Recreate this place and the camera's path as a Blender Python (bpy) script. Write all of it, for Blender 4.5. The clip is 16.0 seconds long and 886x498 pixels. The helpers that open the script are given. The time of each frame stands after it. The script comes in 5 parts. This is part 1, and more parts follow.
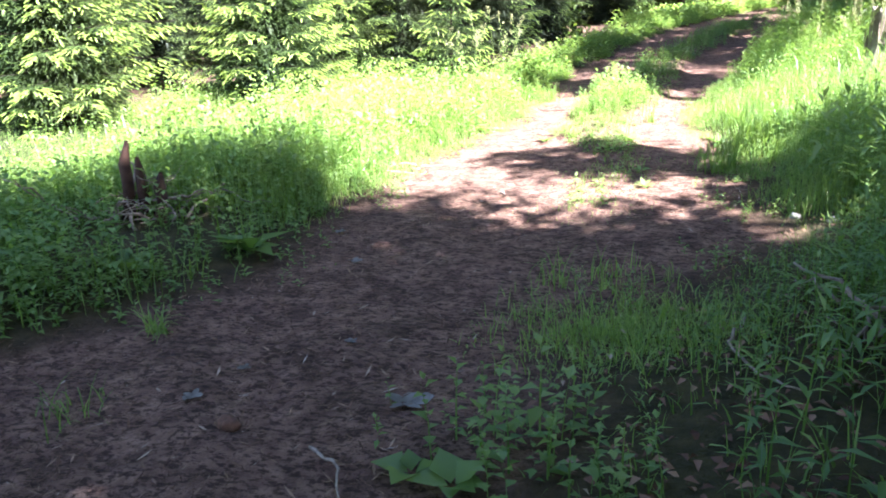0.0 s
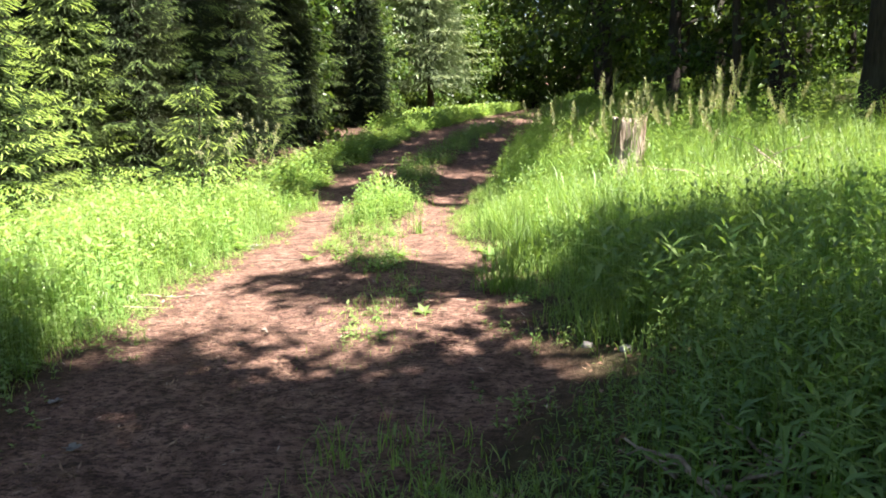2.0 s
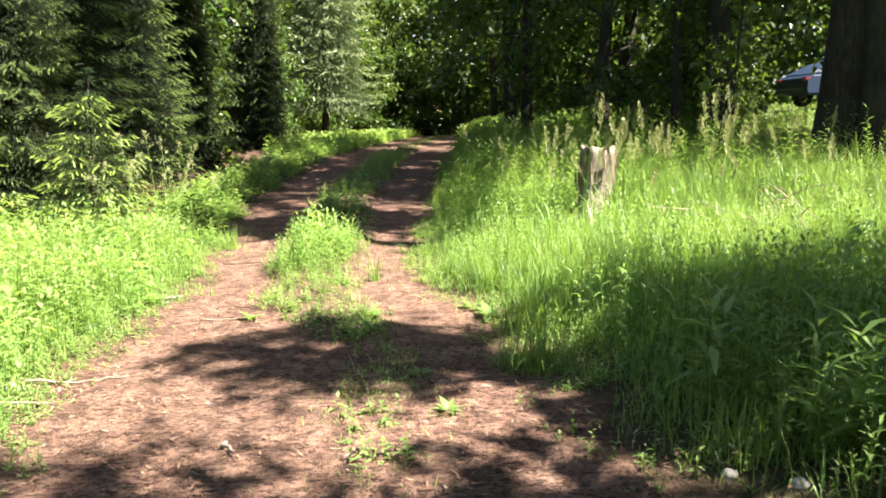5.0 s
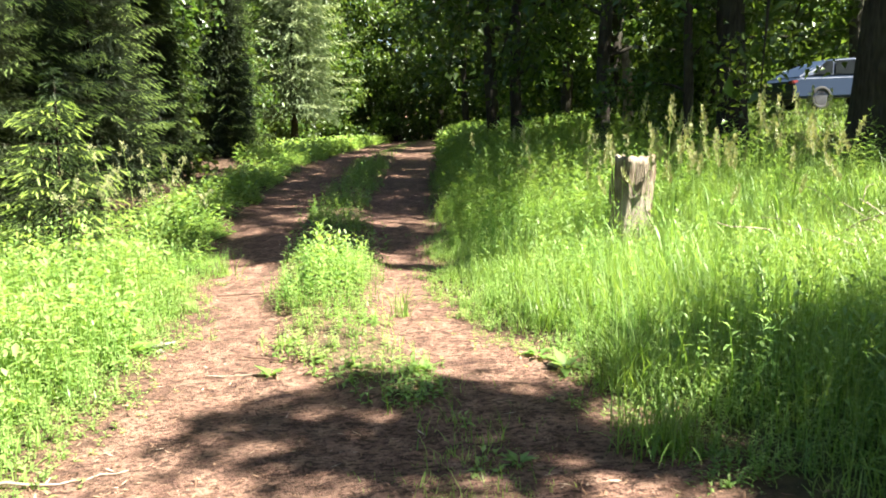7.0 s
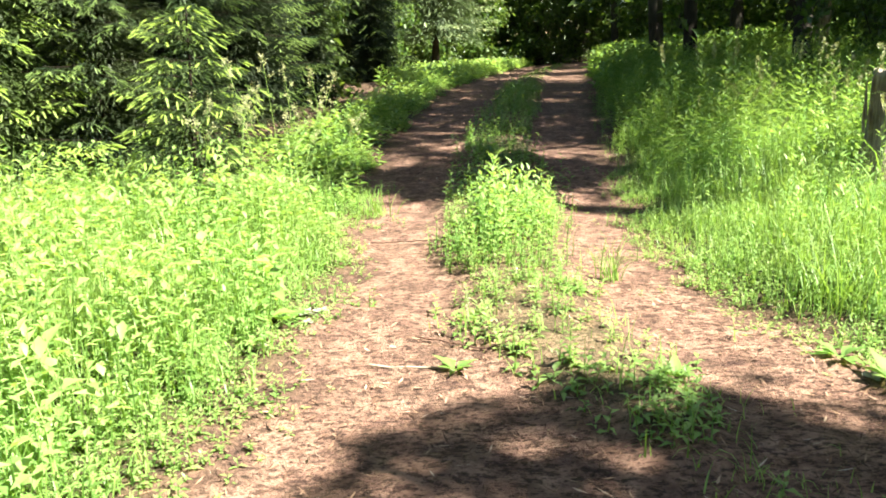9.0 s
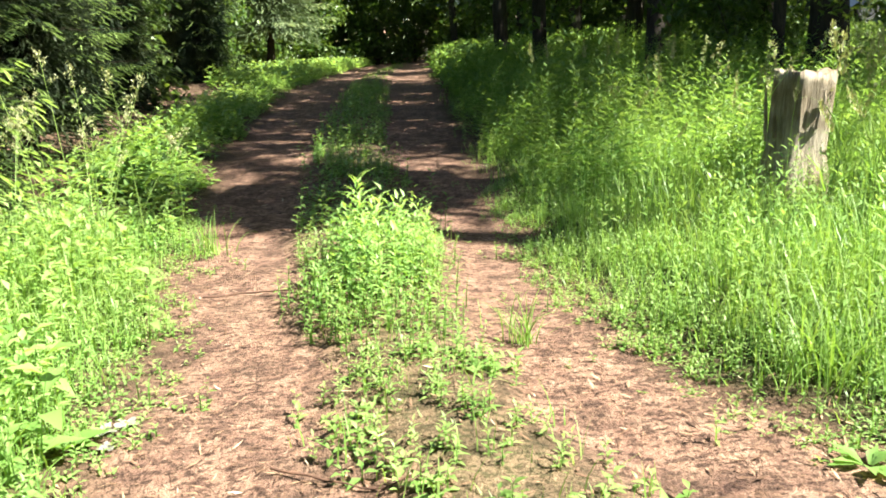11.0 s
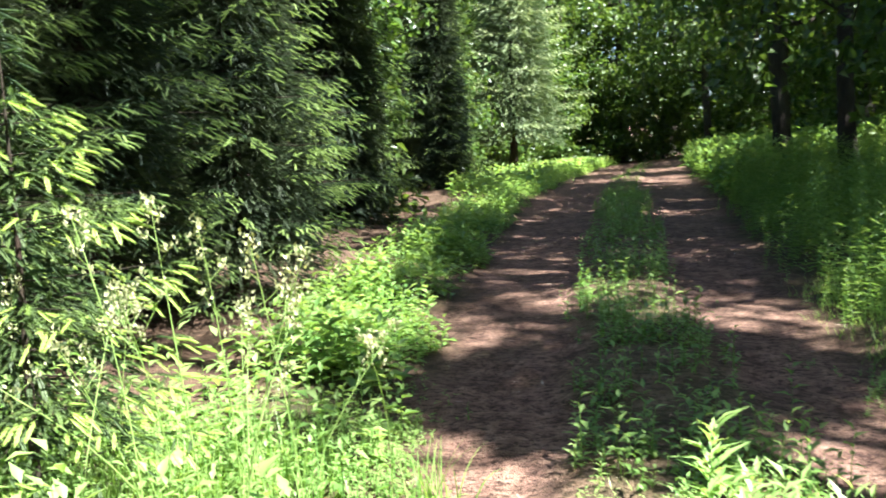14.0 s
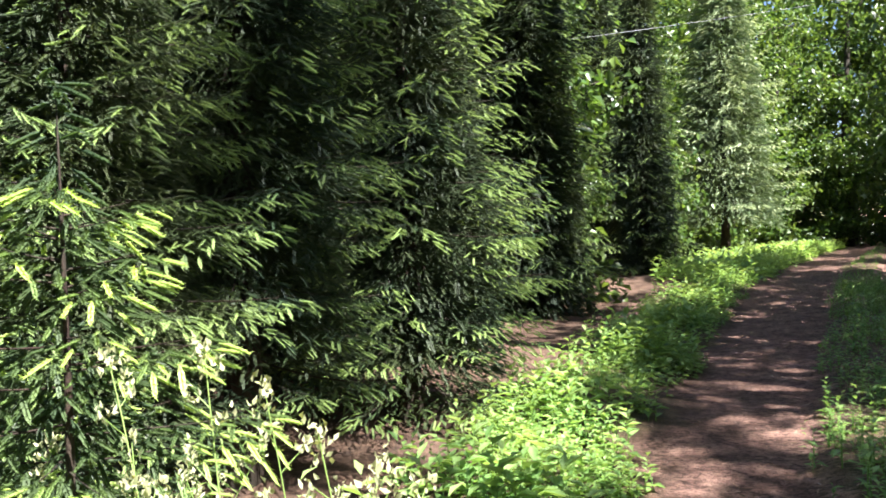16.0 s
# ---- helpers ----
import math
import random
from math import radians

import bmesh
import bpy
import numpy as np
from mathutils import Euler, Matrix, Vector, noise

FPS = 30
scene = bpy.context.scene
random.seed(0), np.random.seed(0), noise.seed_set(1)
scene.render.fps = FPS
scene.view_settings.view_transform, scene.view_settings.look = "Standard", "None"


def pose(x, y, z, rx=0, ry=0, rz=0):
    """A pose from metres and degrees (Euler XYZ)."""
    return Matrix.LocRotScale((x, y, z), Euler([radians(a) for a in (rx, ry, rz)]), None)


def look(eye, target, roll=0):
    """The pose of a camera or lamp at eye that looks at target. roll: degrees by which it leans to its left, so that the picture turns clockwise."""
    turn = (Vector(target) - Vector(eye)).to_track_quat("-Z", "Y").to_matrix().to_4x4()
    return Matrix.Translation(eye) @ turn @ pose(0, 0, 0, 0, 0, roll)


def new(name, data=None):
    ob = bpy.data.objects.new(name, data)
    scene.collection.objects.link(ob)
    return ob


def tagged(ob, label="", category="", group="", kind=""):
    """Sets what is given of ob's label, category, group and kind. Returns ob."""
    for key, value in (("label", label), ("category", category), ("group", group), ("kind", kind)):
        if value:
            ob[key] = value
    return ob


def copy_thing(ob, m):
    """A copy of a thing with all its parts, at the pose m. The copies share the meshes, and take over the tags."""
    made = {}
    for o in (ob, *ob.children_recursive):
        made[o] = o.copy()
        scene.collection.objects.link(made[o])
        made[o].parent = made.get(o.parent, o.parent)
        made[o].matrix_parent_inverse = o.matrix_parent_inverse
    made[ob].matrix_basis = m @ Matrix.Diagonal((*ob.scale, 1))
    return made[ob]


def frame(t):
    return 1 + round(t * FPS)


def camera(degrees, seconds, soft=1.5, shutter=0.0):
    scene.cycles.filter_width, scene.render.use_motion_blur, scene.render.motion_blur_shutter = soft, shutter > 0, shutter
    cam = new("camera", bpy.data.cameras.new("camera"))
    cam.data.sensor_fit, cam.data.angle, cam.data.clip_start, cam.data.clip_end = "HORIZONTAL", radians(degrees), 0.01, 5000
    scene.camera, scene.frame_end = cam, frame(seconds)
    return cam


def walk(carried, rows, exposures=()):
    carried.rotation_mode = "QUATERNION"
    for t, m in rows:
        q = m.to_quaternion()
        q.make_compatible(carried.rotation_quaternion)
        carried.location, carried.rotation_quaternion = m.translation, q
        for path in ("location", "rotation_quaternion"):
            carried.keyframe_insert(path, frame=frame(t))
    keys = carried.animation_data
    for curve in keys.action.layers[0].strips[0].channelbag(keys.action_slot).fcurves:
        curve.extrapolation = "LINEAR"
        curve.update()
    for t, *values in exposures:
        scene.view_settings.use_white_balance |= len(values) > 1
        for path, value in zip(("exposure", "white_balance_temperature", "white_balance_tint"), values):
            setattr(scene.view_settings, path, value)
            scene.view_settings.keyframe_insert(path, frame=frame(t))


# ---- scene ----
cam = camera(57.0, 16.0, soft=1.8, shutter=0.15)
PATH = [
    (0.0, (1.483, -0.412, 1.257), (-0.414, 3.98, -0.196), -1.61),
    (0.5, (1.46, -0.237, 1.252), (-0.104, 4.272, -0.237), -2.43),
    (1.0, (1.413, -0.122, 1.256), (0.385, 4.562, -0.16), -1.1),
    (1.5, (1.346, 0.042, 1.288), (0.699, 4.866, 0.144), -0.69),
    (2.0, (1.28, 0.255, 1.326), (0.729, 5.14, 0.411), -0.86),
    (2.5, (1.145, 0.483, 1.327), (0.651, 5.364, 0.363), -1.15),
    (3.0, (1.009, 0.654, 1.325), (0.381, 5.51, 0.314), -1.8),
    (3.5, (0.925, 0.869, 1.341), (0.281, 5.737, 0.396), -1.58),
    (3.7, (0.868, 0.947, 1.326), (0.388, 5.827, 0.349), -1.06),
    (5.8, (0.234, 2.066, 1.274), (0.452, 7.018, 0.624), 0.82),
    (6.0, (0.187, 2.174, 1.287), (0.298, 7.127, 0.613), 0.72),
    (6.5, (0.115, 2.303, 1.286), (0.292, 7.238, 0.497), 0.65),
    (7.0, (-0.043, 2.618, 1.287), (0.37, 7.548, 0.565), 0.44),
    (7.5, (-0.17, 2.966, 1.253), (0.179, 7.901, 0.532), 0.29),
    (8.0, (-0.292, 3.164, 1.253), (-0.436, 8.065, 0.273), 0.46),
    (8.2, (-0.341, 3.356, 1.205), (-0.828, 8.209, 0.105), 0.12),
    (10.3, (-0.479, 4.541, 1.167), (-0.221, 9.392, -0.015), -0.29),
    (10.5, (-0.532, 4.685, 1.179), (-0.126, 9.534, 0.03), -0.17),
    (11.0, (-0.547, 5.036, 1.167), (0.011, 9.866, 0.002), 0.02),
    (11.5, (-0.616, 5.451, 1.214), (-0.02, 10.337, 0.336), -0.07),
    (12.0, (-0.632, 5.815, 1.264), (0.007, 10.754, 0.815), -0.24),
    (12.5, (-0.674, 6.131, 1.283), (0.028, 11.063, 0.848), -0.92),
    (13.0, (-0.752, 6.44, 1.317), (0.077, 11.337, 0.736), -1.62),
    (13.5, (-0.783, 6.839, 1.305), (-0.533, 11.793, 0.68), -1.83),
    (14.0, (-0.844, 7.212, 1.269), (-1.7, 12.105, 0.698), -1.75),
    (14.5, (-0.889, 7.52, 1.299), (-2.383, 12.289, 1.133), -1.35),
    (15.0, (-0.944, 7.743, 1.33), (-2.718, 12.413, 1.534), -1.15),
    (15.5, (-0.991, 7.962, 1.346), (-2.802, 12.622, 1.363), -2.5),
    (16.0, (-1.001, 8.088, 1.356), (-3.014, 12.664, 1.303), -1.43),
]
# seconds, stops, kelvin, tint
EXPOSURES = [(0, 3.5, 5550, 22), (0.5, 3.4, 5600, 21), (1.0, 3.2, 5750, 19), (1.5, 2.95, 5950, 18), (2.0, 2.67, 6350, 18), (3.0, 2.55, 6600, 19), (3.7, 2.57, 6600, 17),
             (5.8, 2.7, 6600, 11), (7.0, 2.77, 6550, 9), (8.2, 2.9, 6500, 7), (10.3, 2.56, 6600, 3), (11.5, 2.62, 6300, 5), (12.5, 2.86, 5950, 9), (13.5, 2.94, 5850, 9),
             (14.5, 2.87, 5850, 10), (15.2, 2.85, 5900, 15), (16.0, 2.82, 5900, 19)]
walk(cam, [(t, look(eye, target, roll)) for t, eye, target, roll in PATH], EXPOSURES)

# ---- sky and sun ----
SUN_ELEVATION, SUN_AZIMUTH = 55.0, -25.0   # azimuth from +x towards +y
SUN_WAY = Vector((math.cos(radians(SUN_ELEVATION)) * math.cos(radians(SUN_AZIMUTH)),
                  math.cos(radians(SUN_ELEVATION)) * math.sin(radians(SUN_AZIMUTH)), math.sin(radians(SUN_ELEVATION))))
world = bpy.data.worlds.new("sky")
scene.world = world
world.use_nodes = True
wn = world.node_tree
wn.nodes.clear()
sky = wn.nodes.new("ShaderNodeTexSky")
sky.sky_type, sky.sun_disc = "NISHITA", False
sky.sun_elevation, sky.sun_rotation = radians(SUN_ELEVATION), radians(90 - SUN_AZIMUTH)
back = wn.nodes.new("ShaderNodeBackground")
back.inputs["Strength"].default_value = 0.038
wout = wn.nodes.new("ShaderNodeOutputWorld")
wn.links.new(sky.outputs[0], back.inputs["Color"])
wn.links.new(back.outputs[0], wout.inputs["Surface"])
sun_data = bpy.data.lights.new("sun", "SUN")
sun_data.energy, sun_data.angle, sun_data.color = 5.0, radians(0.53), (1.0, 0.95, 0.86)
sun = new("sun", sun_data)
sun.matrix_world = look(SUN_WAY * 60, (0, 0, 0))


# ---- materials ----
class Mat:
    """A small builder for node materials."""

    def __init__(self, name):
        self.m = bpy.data.materials.new(name)
        self.m.use_nodes = True
        self.t = self.m.node_tree
        self.bsdf = self.t.nodes["Principled BSDF"]

    def node(self, kind, **values):
        n = self.t.nodes.new(kind)
        for key, v in values.items():
            n.inputs[key.replace("_", " ")].default_value = v
        return n

    def link(self, a, b):
        self.t.links.new(a, b)

    def coords(self):
        return self.t.nodes.new("ShaderNodeTexCoord").outputs["Object"]

    def noise(self, scale, detail=4.0, rough=0.55, stretch=None, world_space=False):
        n = self.node("ShaderNodeTexNoise", Scale=scale, Detail=detail, Roughness=rough)
        src = self.t.nodes.new("ShaderNodeNewGeometry").outputs["Position"] if world_space else self.coords()
        if stretch:
            mp = self.t.nodes.new("ShaderNodeMapping")
            mp.inputs["Scale"].default_value = stretch
            self.link(src, mp.inputs["Vector"])
            src = mp.outputs[0]
        self.link(src, n.inputs["Vector"])
        return n.outputs["Fac"]

    def ramp(self, fac, *stops):
        r = self.t.nodes.new("ShaderNodeValToRGB")
        e = r.color_ramp.elements
        while len(e) < len(stops):
            e.new(0.5)
        for el, (p, c) in zip(e, stops):
            el.position, el.color = p, (*c, 1)
        self.link(fac, r.inputs["Fac"])
        return r.outputs["Color"]

    def mix(self, fac, a, b, blend="MIX"):
        n = self.t.nodes.new("ShaderNodeMix")
        n.data_type, n.blend_type = "RGBA", blend
        for sock, v in ((n.inputs["Factor"], fac), (n.inputs["A"], a), (n.inputs["B"], b)):
            if isinstance(v, bpy.types.NodeSocket):
                self.link(v, sock)
            elif isinstance(v, (int, float)):
                sock.default_value = v
            else:
                sock.default_value = (*v, 1)
        return n.outputs["Result"]

    def attribute(self, name):
        n = self.t.nodes.new("ShaderNodeAttribute")
        n.attribute_name = name
        return n.outputs["Fac"]

    def colour(self, c):
        if isinstance(c, bpy.types.NodeSocket):
            self.link(c, self.bsdf.inputs["Base Color"])
        else:
            self.bsdf.inputs["Base Color"].default_value = (*c, 1)
        return self

    def gloss(self, rough, metal=0.0, spec=0.5):
        self.bsdf.inputs["Roughness"].default_value = rough
        self.bsdf.inputs["Metallic"].default_value = metal
        self.bsdf.inputs["Specular IOR Level"].default_value = spec
        return self

    def bump(self, height, strength=0.5, distance=0.02):
        b = self.node("ShaderNodeBump", Strength=strength, Distance=distance)
        self.link(height, b.inputs["Height"])
        self.link(b.outputs[0], self.bsdf.inputs["Normal"])
        return self

    def leafy(self, colour, share):
        """Lets light through thin leaves."""
        tr = self.node("ShaderNodeBsdfTranslucent")
        self.link(colour, tr.inputs["Color"])
        mx = self.node("ShaderNodeMixShader", Fac=share)
        out = self.t.nodes["Material Output"]
        self.link(self.bsdf.outputs[0], mx.inputs[1])
        self.link(tr.outputs[0], mx.inputs[2])
        self.link(mx.outputs[0], out.inputs["Surface"])
        return self


def leaf_material(name, dark, mid, light, share=0.4, rough=0.45, glow=1.35):
    """Leaves and blades: "tone" runs from dark (0) to light (1), by age, sun and shade."""
    m = Mat(name)
    patch = m.noise(0.9, 3, world_space=True)
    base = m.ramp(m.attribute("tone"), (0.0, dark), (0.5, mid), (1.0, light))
    c = m.mix(m.ramp(patch, (0.35, (0, 0, 0)), (0.7, (1, 1, 1))), base, m.mix(0.3, base, (0.19, 0.22, 0.055)))
    m.colour(c).gloss(rough, 0, 0.5)
    through_leaf = m.mix(1.0, c, (glow * 1.06, glow, glow * 0.5), "MULTIPLY")
    return m.leafy(through_leaf, share).m


def bark_material(name, dark, light, scale=6.0):
    m = Mat(name)
    ridges = m.noise(scale, 6, 0.65, (4, 4, 0.7))
    patch = m.noise(1.3, 3)
    c = m.mix(m.ramp(patch, (0.4, (0, 0, 0)), (0.65, (0.45, 0.45, 0.45))), m.ramp(ridges, (0.3, dark), (0.7, light)), (0.07, 0.075, 0.05))
    return m.colour(c).gloss(0.9, 0, 0.2).bump(ridges, 0.9, 0.03).m


def ground_material():
    m = Mat("soil_and_litter")
    big, fine, grain = m.noise(0.7, 4), m.noise(9, 6, 0.65), m.noise(70, 4, 0.7)
    streak = m.noise(30, 5, 0.7, (0.75, 1.3, 1))
    earth = m.mix(m.ramp(big, (0.35, (0, 0, 0)), (0.7, (1, 1, 1))), m.ramp(fine, (0.3, (0.11, 0.06, 0.044)), (0.48, (0.275, 0.157, 0.11)), (0.66, (0.41, 0.255, 0.182))),
                  m.ramp(fine, (0.3, (0.12, 0.065, 0.05)), (0.66, (0.39, 0.235, 0.165))))
    earth = m.mix(m.ramp(streak, (0.5, (0, 0, 0)), (0.58, (0.78, 0.78, 0.78))), earth, (0.035, 0.018, 0.013))
    clod = m.noise(38, 5, 0.7)
    earth = m.mix(m.ramp(clod, (0.36, (0.85, 0.85, 0.85)), (0.46, (0, 0, 0))), earth, (0.045, 0.024, 0.016))
    earth = m.mix(m.ramp(grain, (0.62, (0, 0, 0)), (0.78, (0.6, 0.6, 0.6))), earth, (0.46, 0.33, 0.24))
    mid = m.noise(3.4, 5, 0.65)
    earth = m.mix(m.ramp(mid, (0.48, (0, 0, 0)), (0.6, (0.85, 0.85, 0.85))), earth, m.mix(0.5, earth, (0.04, 0.024, 0.016)))
    wood = m.ramp(fine, (0.3, (0.035, 0.025, 0.015)), (0.6, (0.11, 0.07, 0.04)), (0.85, (0.2, 0.13, 0.08)))
    turf = m.ramp(fine, (0.3, (0.03, 0.04, 0.012)), (0.7, (0.09, 0.11, 0.03)))
    c = m.mix(m.attribute("turf"), m.mix(m.attribute("bare"), wood, earth), turf)
    return m.colour(c).gloss(0.9, 0, 0.2).bump(m.mix(0.5, fine, grain), 1.0, 0.07).m


GROUND = ground_material()
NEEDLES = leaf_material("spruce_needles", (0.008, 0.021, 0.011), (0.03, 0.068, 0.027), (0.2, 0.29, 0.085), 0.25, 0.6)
# fresh shoots; colours also lightened for the sun on these spruces
NEEDLES_FRESH_SUNLIT = leaf_material("sunlit_fresh_spruce_needles", (0.025, 0.052, 0.018), (0.15, 0.235, 0.055), (0.36, 0.48, 0.12), 0.35, 0.6)
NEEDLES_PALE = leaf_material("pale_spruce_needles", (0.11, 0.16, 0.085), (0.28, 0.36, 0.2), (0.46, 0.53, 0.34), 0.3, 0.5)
LEAVES = leaf_material("broad_leaves", (0.02, 0.048, 0.012), (0.047, 0.1, 0.02), (0.12, 0.2, 0.035), 0.42, 0.38)
BLADES = leaf_material("grass_blades", (0.076, 0.145, 0.032), (0.168, 0.305, 0.062), (0.335, 0.46, 0.145), 0.46, 0.42)
WEEDS = leaf_material("weed_leaves", (0.052, 0.13, 0.03), (0.15, 0.28, 0.066), (0.305, 0.43, 0.145), 0.46, 0.42)
SEEDS = leaf_material("seed_heads", (0.2, 0.22, 0.1), (0.33, 0.34, 0.17), (0.48, 0.47, 0.29), 0.35, 0.7, 1.0)
BARK = bark_material("dark_bark", (0.012, 0.009, 0.007), (0.055, 0.043, 0.033))
BARK_SPRUCE = bark_material("spruce_bark", (0.014, 0.009, 0.006), (0.05, 0.032, 0.022), 9)


# ---- the lie of the land ----
def smooth(a, b, v):
    k = np.clip((v - a) / (b - a), 0, 1)
    return k * k * (3 - 2 * k)


def wave(x, y, s):
    """A cheap, smooth, uneven field between about -1 and 1."""
    return (np.sin(x * s + 1.3) * np.cos(y * s * 1.17 - 0.4) + np.sin((x * 0.8 + y * 0.6) * s * 2.1 + 0.7) * 0.5 + np.sin((x * 0.5 - y * 0.9) * s * 4.3) * 0.25) / 1.75


LEFT_Y, LEFT_X = (-30, 1.0, 2.0, 2.8, 3.4, 4.5, 6, 8, 10.2, 13, 18, 24, 30, 44, 60), (-1.4, -1.6, -1.0, -0.85, -0.85, -1.15, -1.28, -1.28, -1.5, -1.75, -1.78, -1.8, -1.3, 0.2, 2.5)
RIGHT_Y, RIGHT_X = (-30, 1.2, 2.0, 3.0, 3.8, 4.6, 5.5, 6.8, 8, 9.3, 10.5, 14, 18, 22, 30, 44, 60), (0.8, 0.75, 0.7, 1.0, 1.3, 1.2, 1.08, 0.95, 0.5, 0.4, 0.48, 0.56, 0.85, 1.3, 1.9, 3.2, 5.5)
MOUND_Y = (-30, 3.4, 4.4, 6.0, 6.6, 7.2, 8.2, 10, 13.5, 20, 30, 60)
MOUND_L, MOUND_R = (0.3, 0.4, 0.2, 0.0, -0.25, -0.62, -0.8, -0.98, -1.0, -0.75, -0.2, 3.4), (0.5, 0.55, 0.5, 0.45, 0.35, 0.2, 0.0, 0.12, -0.1, 0.25, 0.7, 4.0)


def off_path(x, y):
    """How far a place lies outside the bare track (negative: on it)."""
    l, r = np.interp(y, LEFT_Y, LEFT_X), np.interp(y, RIGHT_Y, RIGHT_X)
    return np.maximum(l - x, x - r) + 0.13 * wave(x, y, 3.1) + 0.05 * wave(x, y, 11.0)


def on_mound(x, y):
    """How far inside the green strip between the two ruts a place lies."""
    l, r = np.interp(y, MOUND_Y, MOUND_L), np.interp(y, MOUND_Y, MOUND_R)
    return np.minimum(x - l, r - x) + 0.08 * wave(x, y, 4.0)


def height(x, y):
    x, y = np.asarray(x, float), np.asarray(y, float)
    rise = 0.5 * (1 - np.exp(-np.maximum(y - 9.5, 0) / 12)) + 5.0 * smooth(58, 140, y)
    bank = np.clip(x - 2.5, 0, 16)
    side = np.where(x > 0, 0.0437 * np.minimum(x, 2.5) + 0.15 * bank - 0.0022 * bank ** 2, 0.0437 * 8 * (np.exp(np.minimum(x, 0) / 8) - 1))
    o = off_path(x, y)
    verge = 0.1 * smooth(0.0, 0.9, o) + 0.07 * smooth(0.4, 3, o) * wave(x, y, 0.9)
    mound = 0.07 * smooth(-0.05, 0.3, on_mound(x, y)) * smooth(5.5, 7, y)
    lumps = 0.014 * wave(x, y, 5.0) + 0.006 * wave(x, y, 17.0)
    return side + rise + verge * (1 - smooth(40, 60, y)) + mound + lumps


def bare_share(x, y):
    o = off_path(x, y)
    return 1 - smooth(-0.15, 0.3, o)


# ---- mesh helpers ----
def soup(name, verts, faces, tone=None):
    """A mesh from arrays of corners and of faces (all with the same number of corners)."""
    verts, faces = np.asarray(verts, np.float32), np.asarray(faces, np.int32)
    me = bpy.data.meshes.new(name)
    n, k = faces.shape
    me.vertices.add(len(verts))
    me.vertices.foreach_set("co", verts.ravel())
    me.loops.add(n * k)
    me.loops.foreach_set("vertex_index", faces.ravel())
    me.polygons.add(n)
    me.polygons.foreach_set("loop_start", np.arange(0, n * k, k, dtype=np.int32))
    me.polygons.foreach_set("loop_total", np.full(n, k, np.int32))
    me.update(calc_edges=True)
    if tone is not None:
        a = me.attributes.new("tone", "FLOAT", "POINT")
        a.data.foreach_set("value", np.asarray(tone, np.float32))
    return me


def smooth_shaded(me):
    me.polygons.foreach_set("use_smooth", [True] * len(me.polygons))
    return me


def part(name, me, material, parent=None, label=""):
    if isinstance(me, bmesh.types.BMesh):
        bm, me = me, bpy.data.meshes.new(name)
        bm.to_mesh(me)
        bm.free()
    ob = new(name, me)
    me.materials.append(material)
    ob.parent = parent
    return tagged(ob, label)


def unit(v):
    return v / np.maximum(np.linalg.norm(v, axis=-1, keepdims=True), 1e-9)


def tube(points, radii, sides=8, wobble=0.0, seed=0):
    """Corners and quads of a tapered, closed-ended tube along points."""
    rng = np.random.default_rng(seed)
    p, r = np.asarray(points, float), np.asarray(radii, float)
    d = unit(np.gradient(p, axis=0))
    ref = np.where(np.abs(d[:, 2:3]) > 0.9, np.array([[1.0, 0, 0]]), np.array([[0, 0, 1.0]]))
    a = unit(np.cross(d, ref))
    b = np.cross(d, a)
    ang = np.linspace(0, 2 * np.pi, sides, endpoint=False)
    rr = r[:, None] * (1 + wobble * rng.uniform(-1, 1, (len(p), sides)))
    v = p[:, None] + a[:, None] * (np.cos(ang) * rr)[..., None] + b[:, None] * (np.sin(ang) * rr)[..., None]
    v = v.reshape(-1, 3)
    i, j = np.meshgrid(np.arange(len(p) - 1), np.arange(sides), indexing="ij")
    n = (j + 1) % sides
    f = np.stack([i * sides + j, i * sides + n, (i + 1) * sides + n, (i + 1) * sides + j], -1).reshape(-1, 4)
    return v, f


def merge(pieces):
    vs, fs, k = [], [], 0
    for v, f in pieces:
        vs.append(v)
        fs.append(np.asarray(f) + k)
        k += len(v)
    return np.concatenate(vs), np.concatenate(fs)


def blades(base, heading, lean, length, width, segments=3, droop=0.6):
    """Grass blades: bent, tapering ribbons. All arguments are arrays of one length, base with three columns."""
    n = len(base)
    out = np.stack([np.cos(heading), np.sin(heading), 0 * heading], -1)
    side = np.stack([-np.sin(heading), np.cos(heading), 0 * heading], -1)
    vs, p, ang = [], base.copy(), lean.copy()
    for k in range(segments + 1):
        w = (width * (1 - (k / segments) ** 1.6) * 0.5)[:, None]
        if k < segments:
            vs += [p - side * w, p + side * w]
            step = (length / segments)[:, None]
            p = p + step * (out * np.sin(ang)[:, None] + np.array([[0, 0, 1.0]]) * np.cos(ang)[:, None])
            ang = ang + droop * lean * 1.2 + 0.12
        else:
            vs.append(p)
    v = np.stack(vs, 1)
    k = v.shape[1]
    tri = []
    for s in range(segments - 1):
        a = 2 * s
        tri += [(a, a + 1, a + 3), (a, a + 3, a + 2)]
    a = 2 * (segments - 1)
    tri.append((a, a + 1, a + 2))
    f = (np.arange(n)[:, None, None] * k + np.array(tri)[None]).reshape(-1, 3)
    return v.reshape(-1, 3), f, k


